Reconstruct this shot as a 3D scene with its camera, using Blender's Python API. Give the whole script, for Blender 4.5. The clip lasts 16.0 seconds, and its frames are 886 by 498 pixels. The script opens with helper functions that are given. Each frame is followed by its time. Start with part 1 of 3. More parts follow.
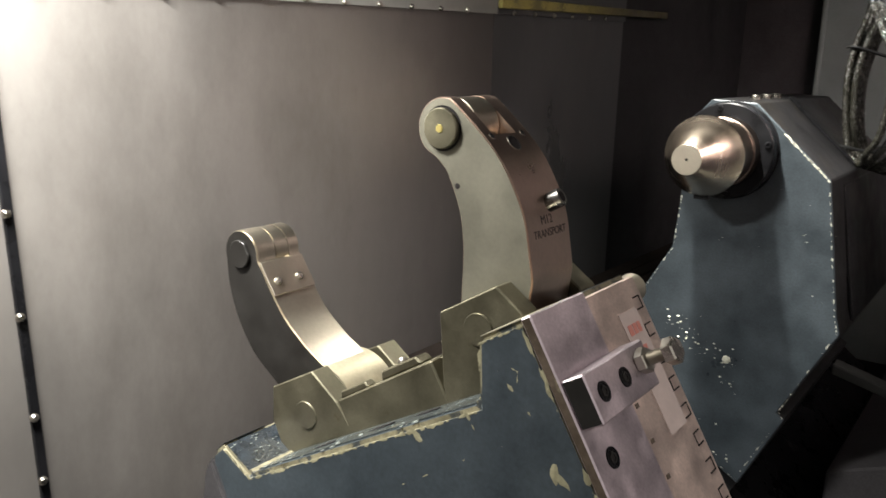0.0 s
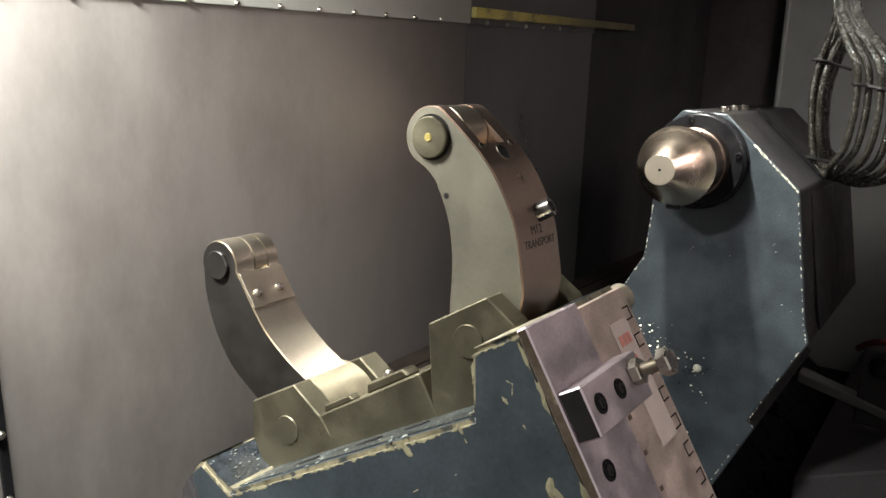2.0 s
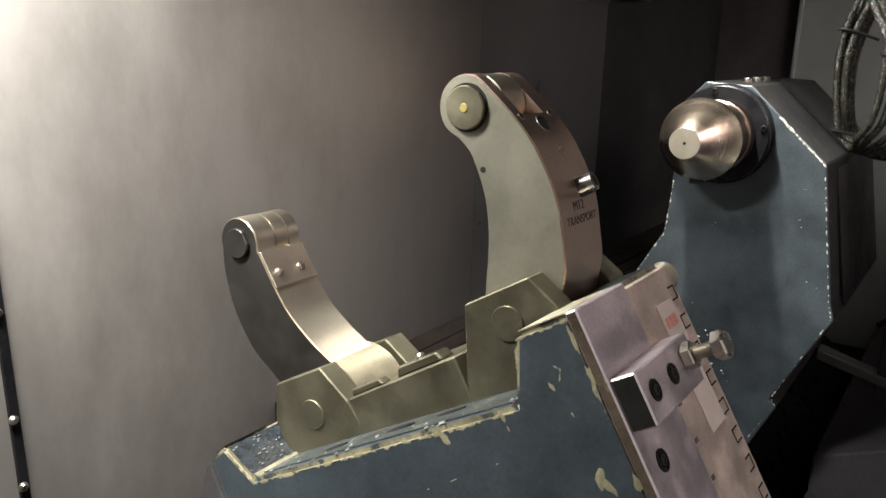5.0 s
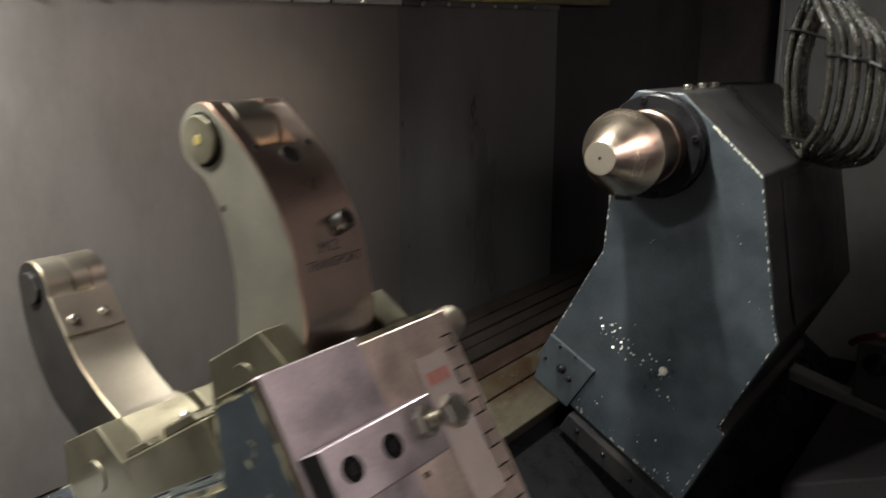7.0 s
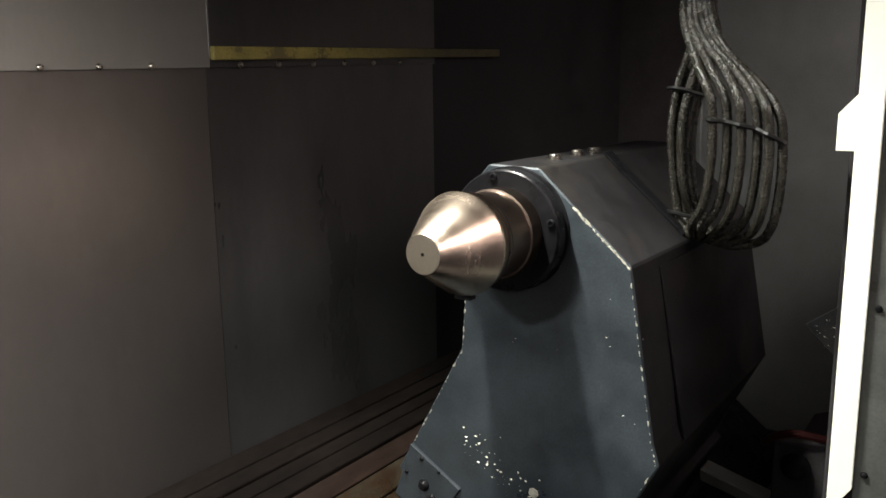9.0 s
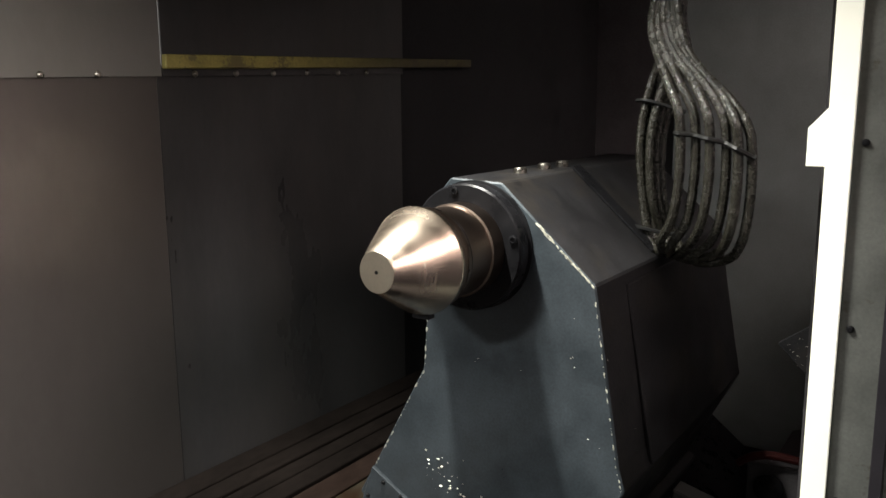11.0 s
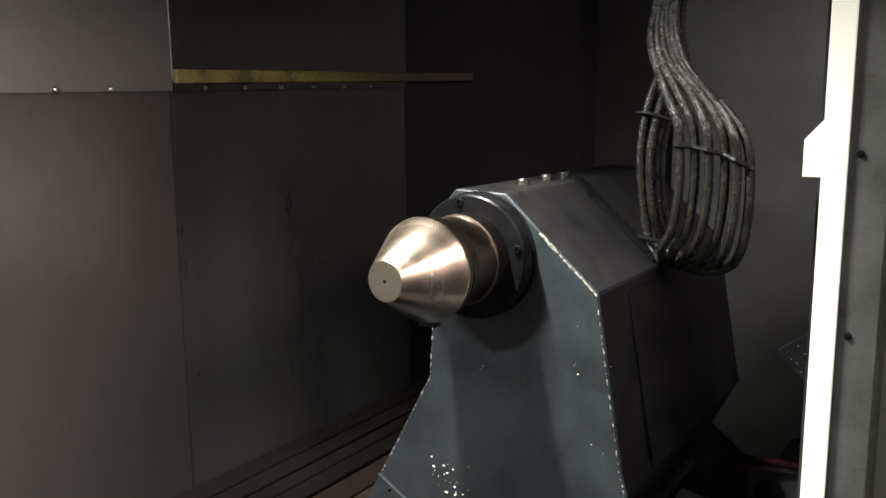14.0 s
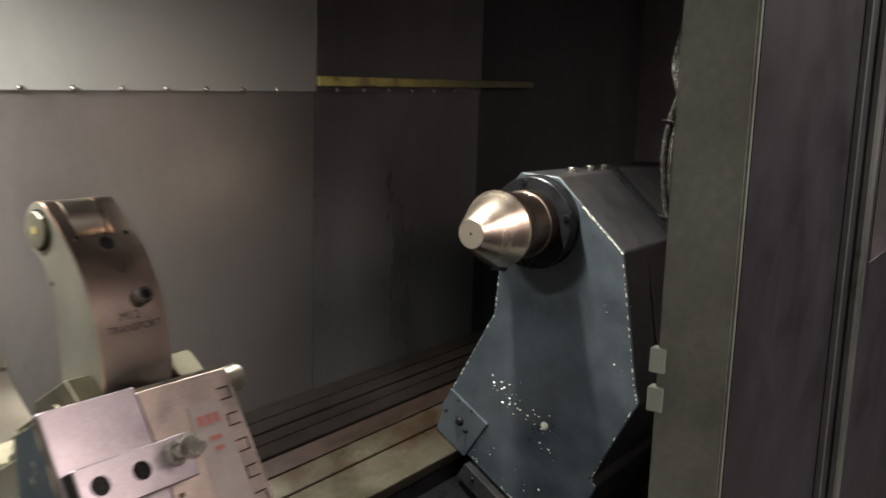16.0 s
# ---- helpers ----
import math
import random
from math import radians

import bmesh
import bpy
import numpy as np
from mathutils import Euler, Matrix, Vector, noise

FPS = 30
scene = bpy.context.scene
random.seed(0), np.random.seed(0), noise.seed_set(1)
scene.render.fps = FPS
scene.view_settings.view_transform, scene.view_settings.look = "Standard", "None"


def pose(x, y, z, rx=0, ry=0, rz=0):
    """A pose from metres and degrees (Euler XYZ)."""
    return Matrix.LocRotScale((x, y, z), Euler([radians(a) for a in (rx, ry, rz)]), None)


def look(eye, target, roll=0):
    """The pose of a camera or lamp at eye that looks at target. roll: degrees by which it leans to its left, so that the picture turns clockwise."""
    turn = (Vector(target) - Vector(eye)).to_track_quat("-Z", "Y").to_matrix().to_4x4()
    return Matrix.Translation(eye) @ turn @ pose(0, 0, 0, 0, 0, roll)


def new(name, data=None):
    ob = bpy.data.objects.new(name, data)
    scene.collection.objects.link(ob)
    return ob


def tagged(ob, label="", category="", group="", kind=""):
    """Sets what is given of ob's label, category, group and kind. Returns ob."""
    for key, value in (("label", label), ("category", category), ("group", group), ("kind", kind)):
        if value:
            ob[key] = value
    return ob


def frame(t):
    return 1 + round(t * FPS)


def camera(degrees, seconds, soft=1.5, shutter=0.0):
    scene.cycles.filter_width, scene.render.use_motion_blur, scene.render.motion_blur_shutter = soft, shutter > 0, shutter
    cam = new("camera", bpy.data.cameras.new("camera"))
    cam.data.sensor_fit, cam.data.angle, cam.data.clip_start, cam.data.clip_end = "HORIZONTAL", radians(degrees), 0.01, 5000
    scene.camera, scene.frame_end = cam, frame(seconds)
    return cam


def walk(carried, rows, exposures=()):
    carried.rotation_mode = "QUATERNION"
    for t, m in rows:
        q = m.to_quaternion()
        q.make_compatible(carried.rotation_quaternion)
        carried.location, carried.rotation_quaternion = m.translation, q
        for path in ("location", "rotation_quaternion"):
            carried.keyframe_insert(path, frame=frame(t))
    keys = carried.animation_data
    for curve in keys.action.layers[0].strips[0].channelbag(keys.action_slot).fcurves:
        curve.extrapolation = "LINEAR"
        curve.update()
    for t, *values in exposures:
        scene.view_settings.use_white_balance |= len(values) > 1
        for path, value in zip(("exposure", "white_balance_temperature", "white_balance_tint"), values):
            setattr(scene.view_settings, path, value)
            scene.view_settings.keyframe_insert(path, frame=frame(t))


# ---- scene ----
cam = camera(56.2, 16.0, shutter=0.5)
PATH = [
    (0, (0.281, -0.052, 1.56), (1.86, 1.09, 1.108), 1.7),
    (0.5, (0.277, -0.037, 1.554), (1.911, 1.027, 1.109), 1.7),
    (1, (0.272, -0.035, 1.557), (1.93, 1.0, 1.134), 2.2),
    (1.5, (0.272, -0.028, 1.557), (1.918, 1.027, 1.134), 2.1),
    (2, (0.275, -0.021, 1.557), (1.911, 1.047, 1.131), 2.2),
    (2.5, (0.279, -0.007, 1.558), (1.909, 1.068, 1.127), 2.1),
    (3, (0.281, 0.009, 1.553), (1.908, 1.082, 1.105), 2.0),
    (3.5, (0.285, 0.027, 1.548), (1.911, 1.092, 1.078), 2.1),
    (6, (0.312, 0.032, 1.547), (1.929, 1.098, 1.053), 1.6),
    (6.5, (0.391, -0.031, 1.545), (1.984, 1.066, 1.037), 0.2),
    (7, (0.525, -0.129, 1.56), (2.099, 1.016, 1.1), 0.0),
    (7.5, (0.637, -0.208, 1.597), (2.212, 0.952, 1.182), 0.1),
    (8, (0.753, -0.211, 1.616), (2.373, 0.89, 1.211), 0.1),
    (8.5, (0.865, -0.181, 1.611), (2.514, 0.881, 1.219), -0.7),
    (9, (0.947, -0.191, 1.62), (2.56, 0.928, 1.237), -0.8),
    (11.5, (1.02, -0.2, 1.621), (2.66, 0.89, 1.268), -0.4),
    (12, (1.022, -0.2, 1.622), (2.664, 0.887, 1.274), -0.4),
    (12.5, (1.021, -0.2, 1.624), (2.664, 0.887, 1.279), -0.3),
    (13, (1.021, -0.2, 1.621), (2.665, 0.887, 1.28), -0.4),
    (13.5, (1.017, -0.202, 1.62), (2.657, 0.89, 1.275), -0.5),
    (14, (0.985, -0.207, 1.623), (2.626, 0.888, 1.291), -0.6),
    (14.5, (0.896, -0.229, 1.624), (2.582, 0.803, 1.321), -0.1),
    (15, (0.764, -0.304, 1.627), (2.411, 0.781, 1.292), 0.2),
    (15.5, (0.678, -0.379, 1.632), (2.29, 0.741, 1.246), 0.5),
    (16, (0.519, -0.45, 1.637), (2.099, 0.727, 1.295), 1.5),
]
walk(cam, [(t, look(eye, target, roll)) for t, eye, target, roll in PATH],
     [(0, 0.5), (3.5, 0.52), (6.2, 0.5), (7, -0.05), (7.5, -0.1), (8.5, 0.05), (14.4, 0.08), (15, 0.75), (15.5, 0.5), (16, 0.25)])

# ---- light ----
world = bpy.data.worlds.new("workshop_air")
world.use_nodes = True
world.node_tree.nodes["Background"].inputs[0].default_value = (0.62, 0.585, 0.555, 1)
world.node_tree.nodes["Background"].inputs[1].default_value = 0.78
scene.world = world


def area_lamp(name, loc, target, sx, sy, watts, colour, spread=180):
    la = bpy.data.lights.new(name, "AREA")
    la.shape, la.size, la.size_y, la.energy, la.color = "RECTANGLE", sx, sy, watts, colour
    la.spread = radians(spread)
    ob = new(name, la)
    ob.matrix_world = look(loc, target)
    return ob


# machine lamps, tubes under the hood near the back sheet
area_lamp("machine_lamp_light", (0.60, 0.84, 1.97), (0.79, 0.95, 1.43), 0.26, 0.10, 21.0, (1.0, 0.99, 0.945), 130)
area_lamp("tailstock_lamp_light", (1.96, 0.69, 2.27), (1.98, 0.26, 1.20), 0.30, 0.05, 18.5, (1.0, 0.98, 0.90), 92)
# unseen workshop light, entering by the doorway and the end window
area_lamp("workshop_lamp_light", (2.05, -1.8, 2.75), (1.3, 0.25, 1.3), 1.7, 0.6, 27, (1.0, 0.85, 0.79))


# ---- materials ----
def material(name, base, rough=0.5, metal=0.0, spread=0.25, scale=12.0, bump=0.05, fine=180.0, stain=None, stain_scale=5.0,
             stain_cut=0.6, rough_spread=0.15, stretch=(1, 1, 1), coat=0.0, grain_part=0.4, soft=0.05, spec=0.5, light_falloff=None):
    m = bpy.data.materials.new(name)
    m.use_nodes = True
    n, l = m.node_tree.nodes, m.node_tree.links
    b = n["Principled BSDF"]
    tc = n.new("ShaderNodeTexCoord")
    mp = n.new("ShaderNodeMapping")
    mp.inputs["Scale"].default_value = stretch
    l.new(tc.outputs["Object"], mp.inputs[0])
    big = n.new("ShaderNodeTexNoise")
    big.inputs["Scale"].default_value, big.inputs["Detail"].default_value, big.inputs["Roughness"].default_value = scale, 6, 0.62
    l.new(mp.outputs[0], big.inputs["Vector"])
    small = n.new("ShaderNodeTexNoise")
    small.inputs["Scale"].default_value, small.inputs["Detail"].default_value = fine, 3
    l.new(mp.outputs[0], small.inputs["Vector"])
    ramp = n.new("ShaderNodeMapRange")
    ramp.inputs[1].default_value, ramp.inputs[2].default_value = 0.3, 0.7
    ramp.inputs[3].default_value, ramp.inputs[4].default_value = 1 - spread, 1 + spread
    l.new(big.outputs[0], ramp.inputs[0])
    grain = n.new("ShaderNodeMapRange")
    grain.inputs[1].default_value, grain.inputs[2].default_value = 0.3, 0.7
    grain.inputs[3].default_value, grain.inputs[4].default_value = 1 - spread * grain_part, 1 + spread * grain_part
    l.new(small.outputs[0], grain.inputs[0])
    mul = n.new("ShaderNodeMath")
    mul.operation = "MULTIPLY"
    l.new(ramp.outputs[0], mul.inputs[0])
    l.new(grain.outputs[0], mul.inputs[1])
    col = n.new("ShaderNodeVectorMath")
    col.operation = "SCALE"
    col.inputs[0].default_value = base
    l.new(mul.outputs[0], col.inputs["Scale"])
    out = col.outputs[0]
    if stain:
        sn = n.new("ShaderNodeTexNoise")
        sn.inputs["Scale"].default_value, sn.inputs["Detail"].default_value, sn.inputs["Roughness"].default_value = stain_scale, 8, 0.7
        l.new(mp.outputs[0], sn.inputs["Vector"])
        sr = n.new("ShaderNodeMapRange")
        sr.inputs[1].default_value, sr.inputs[2].default_value = stain_cut, stain_cut + soft
        l.new(sn.outputs[0], sr.inputs[0])
        mix = n.new("ShaderNodeMix")
        mix.data_type = "RGBA"
        mix.inputs[7].default_value = (*stain, 1)
        l.new(sr.outputs[0], mix.inputs[0])
        l.new(out, mix.inputs[6])
        out = mix.outputs[2]
    if light_falloff:       # lamp falloff painted into the colour: darker along x, with a ragged edge
        x0, x1, part_of, tone = light_falloff
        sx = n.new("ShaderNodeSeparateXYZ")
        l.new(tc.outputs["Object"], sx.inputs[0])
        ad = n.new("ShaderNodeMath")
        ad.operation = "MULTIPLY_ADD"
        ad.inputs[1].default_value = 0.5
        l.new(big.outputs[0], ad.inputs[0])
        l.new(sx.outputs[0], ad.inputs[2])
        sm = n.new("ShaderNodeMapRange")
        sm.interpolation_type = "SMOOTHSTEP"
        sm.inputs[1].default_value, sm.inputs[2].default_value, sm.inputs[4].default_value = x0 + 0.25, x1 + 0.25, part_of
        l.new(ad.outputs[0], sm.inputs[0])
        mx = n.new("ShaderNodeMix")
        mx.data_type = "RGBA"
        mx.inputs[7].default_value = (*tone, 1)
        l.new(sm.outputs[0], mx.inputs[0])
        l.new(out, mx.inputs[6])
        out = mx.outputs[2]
    b.inputs["Specular IOR Level"].default_value = spec
    l.new(out, b.inputs["Base Color"])
    rr = n.new("ShaderNodeMapRange")
    rr.inputs[1].default_value, rr.inputs[2].default_value = 0.3, 0.7
    rr.inputs[3].default_value, rr.inputs[4].default_value = max(0.03, rough - rough_spread), min(1, rough + rough_spread)
    l.new(big.outputs[0], rr.inputs[0])
    l.new(rr.outputs[0], b.inputs["Roughness"])
    b.inputs["Metallic"].default_value = metal
    b.inputs["Coat Weight"].default_value = coat
    b.inputs["Coat Roughness"].default_value = 0.15
    bp = n.new("ShaderNodeBump")
    bp.inputs["Strength"].default_value, bp.inputs["Distance"].default_value = bump, 0.004
    l.new(small.outputs[0], bp.inputs["Height"])
    l.new(bp.outputs[0], b.inputs["Normal"])
    return m


# both sheets carry the lamp's falloff towards the tailstock in their colour
STAINLESS = material("brushed_sheet", (0.38, 0.355, 0.33), 0.46, 0.74, 0.12, 2.2, 0.006, 120, rough_spread=0.12, stretch=(1, 1, 0.5), grain_part=0.12, stain=(0.20, 0.18, 0.16), stain_scale=3.2, stain_cut=0.47, soft=0.42, light_falloff=(1.15, 1.98, 0.93, (0.085, 0.078, 0.074)))
SHEET_UP = material("dull_sheet", (0.50, 0.505, 0.465), 0.45, 0.3, 0.2, 2.2, 0.006, 120, stretch=(1, 1, 0.35), grain_part=0.12, light_falloff=(1.30, 2.02, 0.80, (0.085, 0.083, 0.078)))
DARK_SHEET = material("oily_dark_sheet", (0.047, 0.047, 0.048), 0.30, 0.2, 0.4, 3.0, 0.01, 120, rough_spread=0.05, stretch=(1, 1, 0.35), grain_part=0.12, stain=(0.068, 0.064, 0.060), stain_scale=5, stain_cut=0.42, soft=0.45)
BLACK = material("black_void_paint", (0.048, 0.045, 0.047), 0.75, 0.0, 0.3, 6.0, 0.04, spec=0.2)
FAR_BLACK = material("far_sheet_black", (0.020, 0.020, 0.021), 0.6, 0.0, 0.3, 6.0, 0.04, spec=0.2)
BLUE = material("blue_grey_enamel", (0.036, 0.045, 0.052), 0.42, 0.0, 0.34, 9.0, 0.06, 220, stain=(0.36, 0.34, 0.22), stain_scale=38, stain_cut=0.745, spec=0.35, coat=0.06)
BLUE_DARK = material("dark_blue_black", (0.015, 0.015, 0.016), 0.42, 0.0, 0.45, 7.0, 0.10, 160, spec=0.12, stain=(0.022, 0.020, 0.018), stain_scale=9, stain_cut=0.5, soft=0.15)
WORN = material("worn_edge_primer", (0.215, 0.195, 0.13), 0.42, 0.2, 0.4, 24.0, 0.1, 240, stain=(0.045, 0.052, 0.055), stain_scale=26, stain_cut=0.53)
STEEL = material("oiled_machined_steel", (0.53, 0.475, 0.385), 0.37, 1.0, 0.08, 16.0, 0.02, 200, rough_spread=0.04)
# near-black that stands in for shade on steel turned from the lamps
SHADE_BLACK = material("steel_shade_black", (0.010, 0.009, 0.008), 0.5, 0.0, 0.3, 14.0, 0.04, 240, spec=0.25)
WET = material("wet_oil_film", (0.016, 0.020, 0.024), 0.16, 0.0, 0.5, 60.0, 0.25, 300, spec=0.5, rough_spread=0.1)
WET_BLUE = material("wet_blue_enamel", (0.050, 0.058, 0.058), 0.2, 0.0, 0.35, 26.0, 0.15, 200, stain=(0.16, 0.15, 0.10), stain_scale=16, stain_cut=0.60, soft=0.1, rough_spread=0.1)
PRIMER = material("bare_primer_chip", (0.25, 0.23, 0.145), 0.55, 0.0, 0.3, 40.0, 0.2)
STEEL_DULL = material("oxide_machined_steel", (0.15, 0.137, 0.095), 0.42, 0.85, 0.14, 18.0, 0.06, 260, stain=(0.12, 0.10, 0.06), stain_scale=14, stain_cut=0.62)
# lilac cast of the workshop light is put into this base colour
PLATE = material("ground_steel_plate", (0.53, 0.46, 0.49), 0.40, 0.9, 0.2, 22.0, 0.05, 320, rough_spread=0.1)
PLATE_WARM = material("ground_name_plate", (0.62, 0.50, 0.44), 0.43, 0.75, 0.2, 22.0, 0.05, 320)
CONE = material("turned_bright_steel", (0.72, 0.60, 0.48), 0.24, 1.0, 0.05, 10.0, 0.015, 160, rough_spread=0.05, stretch=(4, 1, 1))
def turned(m, amount):
    """Grooves of turning round the x axis: stretched highlights."""
    b = m.node_tree.nodes["Principled BSDF"]
    tg = m.node_tree.nodes.new("ShaderNodeTangent")
    tg.direction_type, tg.axis = "RADIAL", "X"
    b.inputs["Anisotropic"].default_value = amount
    m.node_tree.links.new(tg.outputs[0], b.inputs["Tangent"])


turned(CONE, 0.6)
QUILL = material("oil_brown_steel", (0.22, 0.17, 0.14), 0.30, 1.0, 0.08, 14.0, 0.03, 120, rough_spread=0.04)
turned(QUILL, 0.5)
OILBLACK = material("black_oxide_steel", (0.008, 0.008, 0.009), 0.32, 0.0, 0.3, 20.0, 0.03, 200, spec=0.14)
BOLT = material("zinc_bolt_steel", (0.45, 0.42, 0.37), 0.3, 1.0, 0.12, 40.0, 0.03)
HOSE = material("oily_rubber_hose", (0.017, 0.016, 0.012), 0.26, 0.0, 0.25, 60.0, 0.5, 420, coat=0.25)
TIE = material("black_cable_tie", (0.008, 0.008, 0.008), 0.5, 0.0, 0.2, 40, spec=0.2)
# white paint with emission added, so that it reads as brightly lit
WHITE_ADDED_GLOW = material("white_paint_added_glow", (0.80, 0.80, 0.72), 0.45, 0.0, 0.04, 20, 0.02)
WHITE_ADDED_GLOW.node_tree.nodes["Principled BSDF"].inputs["Emission Color"].default_value = (1.0, 0.99, 0.82, 1)
WHITE_ADDED_GLOW.node_tree.nodes["Principled BSDF"].inputs["Emission Strength"].default_value = 0.36
FRAME = material("grey_frame_paint", (0.085, 0.088, 0.082), 0.45, 0.0, 0.25, 9, 0.08, 200, stain=(0.05, 0.045, 0.035), stain_scale=10, stain_cut=0.62)
DOORGREY = material("door_edge_paint", (0.17, 0.176, 0.145), 0.55, 0.0, 0.25, 9, 0.1, 160, stain=(0.12, 0.12, 0.10), stain_scale=11, stain_cut=0.5, soft=0.2)
DOORDARK = material("door_dark_rubber", (0.011, 0.009, 0.013), 0.6, 0.0, 0.25, 9, 0.05)
PANEL = material("grey_side_panel", (0.185, 0.215, 0.212), 0.45, 0.0, 0.15, 5, 0.02)
WAY = material("oily_tan_way", (0.050, 0.044, 0.029), 0.36, 0.3, 0.4, 9, 0.08, 120, stain=(0.034, 0.018, 0.010), stain_scale=7, stain_cut=0.45, soft=0.16, stretch=(0.5, 1, 1))
RUST_BROWN = material("rusty_brown_oil", (0.020, 0.012, 0.009), 0.5, 0.0, 0.5, 9, 0.2, 120, spec=0.2, stretch=(0.3, 1, 1))
RUST = material("rusty_cover", (0.009, 0.007, 0.006), 0.75, 0.0, 0.5, 9, 0.2, 120, spec=0.05, stretch=(0.3, 1, 1))
# the bar's far end is coloured darker for the fading lamp light
YELLOW = material("yellow_bar_paint", (0.26, 0.225, 0.06), 0.5, 0.0, 0.35, 14, 0.05, stain=(0.12, 0.10, 0.04), stain_scale=12, stain_cut=0.55, light_falloff=(2.15, 2.75, 0.85, (0.05, 0.045, 0.025)))
STICKER = material("paper_sticker", (0.52, 0.43, 0.40), 0.6, 0.0, 0.08, 30, 0.02)
RED = material("red_print", (0.58, 0.22, 0.18), 0.6, 0.0, 0.1, 30, 0.02)
# black of the engraved marks, also coloured in for the shade in holes
INK_HOLE_SHADE = material("ink_and_hole_shade", (0.018, 0.016, 0.016), 0.8, 0.0, 0.1, 30, 0.02, spec=0.05)
CHEEK = material("olive_grey_flank", (0.20, 0.19, 0.15), 0.5, 0.75, 0.12, 14.0, 0.03, 220, rough_spread=0.06)
# copper tone of the reflected workshop light, put into the base colour
COPPER_REFLECTION = material("steel_copper_reflection", (0.56, 0.43, 0.36), 0.33, 1.0, 0.10, 12.0, 0.02, 200, rough_spread=0.06)
HUB = material("dull_turned_steel", (0.50, 0.455, 0.33), 0.5, 0.9, 0.14, 18.0, 0.03, 200, stain=(0.30, 0.26, 0.16), stain_scale=12, stain_cut=0.6, soft=0.1)
STOP = material("grey_stop_plastic", (0.36, 0.38, 0.32), 0.5, 0.0, 0.1, 20, 0.02)
BRIGHT = material("rubbed_bright_edge", (0.62, 0.58, 0.44), 0.4, 0.7, 0.25, 30.0, 0.05, 240, stain=(0.28, 0.25, 0.15), stain_scale=22, stain_cut=0.56)
EDGE_BROWN = material("oily_brown_edge", (0.10, 0.075, 0.055), 0.45, 0.3, 0.35, 26.0, 0.1, 240, stain=(0.22, 0.19, 0.13), stain_scale=30, stain_cut=0.58)
JET = material("dark_screw_steel", (0.16, 0.15, 0.14), 0.3, 0.9, 0.2, 30, 0.03)
STAMP = material("stamped_mark", (0.07, 0.055, 0.05), 0.6, 0.3, 0.3, 60, 0.02)
GREASE = material("brass_nipple", (0.75, 0.62, 0.22), 0.35, 0.8, 0.1, 30, 0.02)
SWARF = material("bright_swarf", (0.75, 0.74, 0.62), 0.35, 0.6, 0.3, 60, 0.2)
GLASS = bpy.data.materials.new("tinted_polycarbonate")
GLASS.use_nodes = True
g = GLASS.node_tree.nodes["Principled BSDF"]
g.inputs["Base Color"].default_value, g.inputs["Roughness"].default_value = (0.95, 0.80, 0.82, 1), 0.05
g.inputs["Transmission Weight"].default_value, g.inputs["IOR"].default_value = 1.0, 1.45
CONCRETE = material("workshop_concrete", (0.30, 0.29, 0.28), 0.8, 0.0, 0.2, 2, 0.1)


# ---- mesh helpers ----
def group(name, at, label, category, grp="", kind=""):
    e = new(name)
    e.empty_display_size = 0.05
    e.location = at
    return tagged(e, label, category, grp, kind)


def part(name, bm, mat, parent=None, label="", smooth=False):
    """Links a bmesh in world coordinates as one mesh, under parent if given."""
    bmesh.ops.recalc_face_normals(bm, faces=bm.faces[:])
    me = bpy.data.meshes.new(name)
    bm.to_mesh(me)
    bm.free()
    for m in (mat if isinstance(mat, (list, tuple)) else (mat,)):
        me.materials.append(m)
    if smooth:
        for p in me.polygons:
            p.use_smooth = True
        me.set_sharp_from_angle(angle=radians(35))
    ob = new(name, me)
    if parent:
        ob.parent = parent
        if parent.type == "EMPTY":      # meshes are in world coordinates, so only an Empty's shift is undone
            ob.matrix_parent_inverse = Matrix.Translation(parent.location).inverted()
    if label:
        tagged(ob, label)
    return ob


TURN_U = radians(31)
CU, SU = math.cos(TURN_U), math.sin(TURN_U)


def st(x, u, v):
    """A place in the steady rest's tilted frame: u runs back and down, v up."""
    return Vector((x, 0.295 + u * CU + v * SU, 1.339 - u * SU + v * CU))


def yz(x, y, z):
    return Vector((x, y, z))


def prism(poly, x0, x1, fn=yz, bevel=0.0, mark=None, segs=1, bm=None):
    """A polygon carried along x. mark: material index of the bevels."""
    bm = bm or bmesh.new()
    a = [bm.verts.new(fn(x0, p, q)) for p, q in poly]
    b = [bm.verts.new(fn(x1, p, q)) for p, q in poly]
    k = len(poly)
    fs = [bm.faces.new(a), bm.faces.new(b[::-1])]
    for i in range(k):
        fs.append(bm.faces.new((a[i], b[i], b[(i + 1) % k], a[(i + 1) % k])))
    bmesh.ops.recalc_face_normals(bm, faces=fs)
    if bevel:
        es = [e for e in {e for f in fs for e in f.edges} if e.is_manifold and e.calc_face_angle(0) > 0.4]
        r = bmesh.ops.bevel(bm, geom=es, offset=bevel, segments=segs, affect="EDGES", clamp_overlap=True)
        if mark is not None:
            for f in r["faces"]:
                f.material_index = mark
    return bm


def lamina(poly, x0, x1, ends, bevel=0.0014):
    """A slice of an arm; only the rims at the x in ends are rounded."""
    bm = prism(poly, x0, x1, st)
    es = [e for e in bm.edges if any(abs(v.co.x - x) < 1e-5 and abs(w.co.x - x) < 1e-5 for x in ends for v, w in [e.verts])]
    if es:
        bmesh.ops.bevel(bm, geom=es, offset=bevel, segments=2, affect="EDGES", clamp_overlap=True)
    return bm


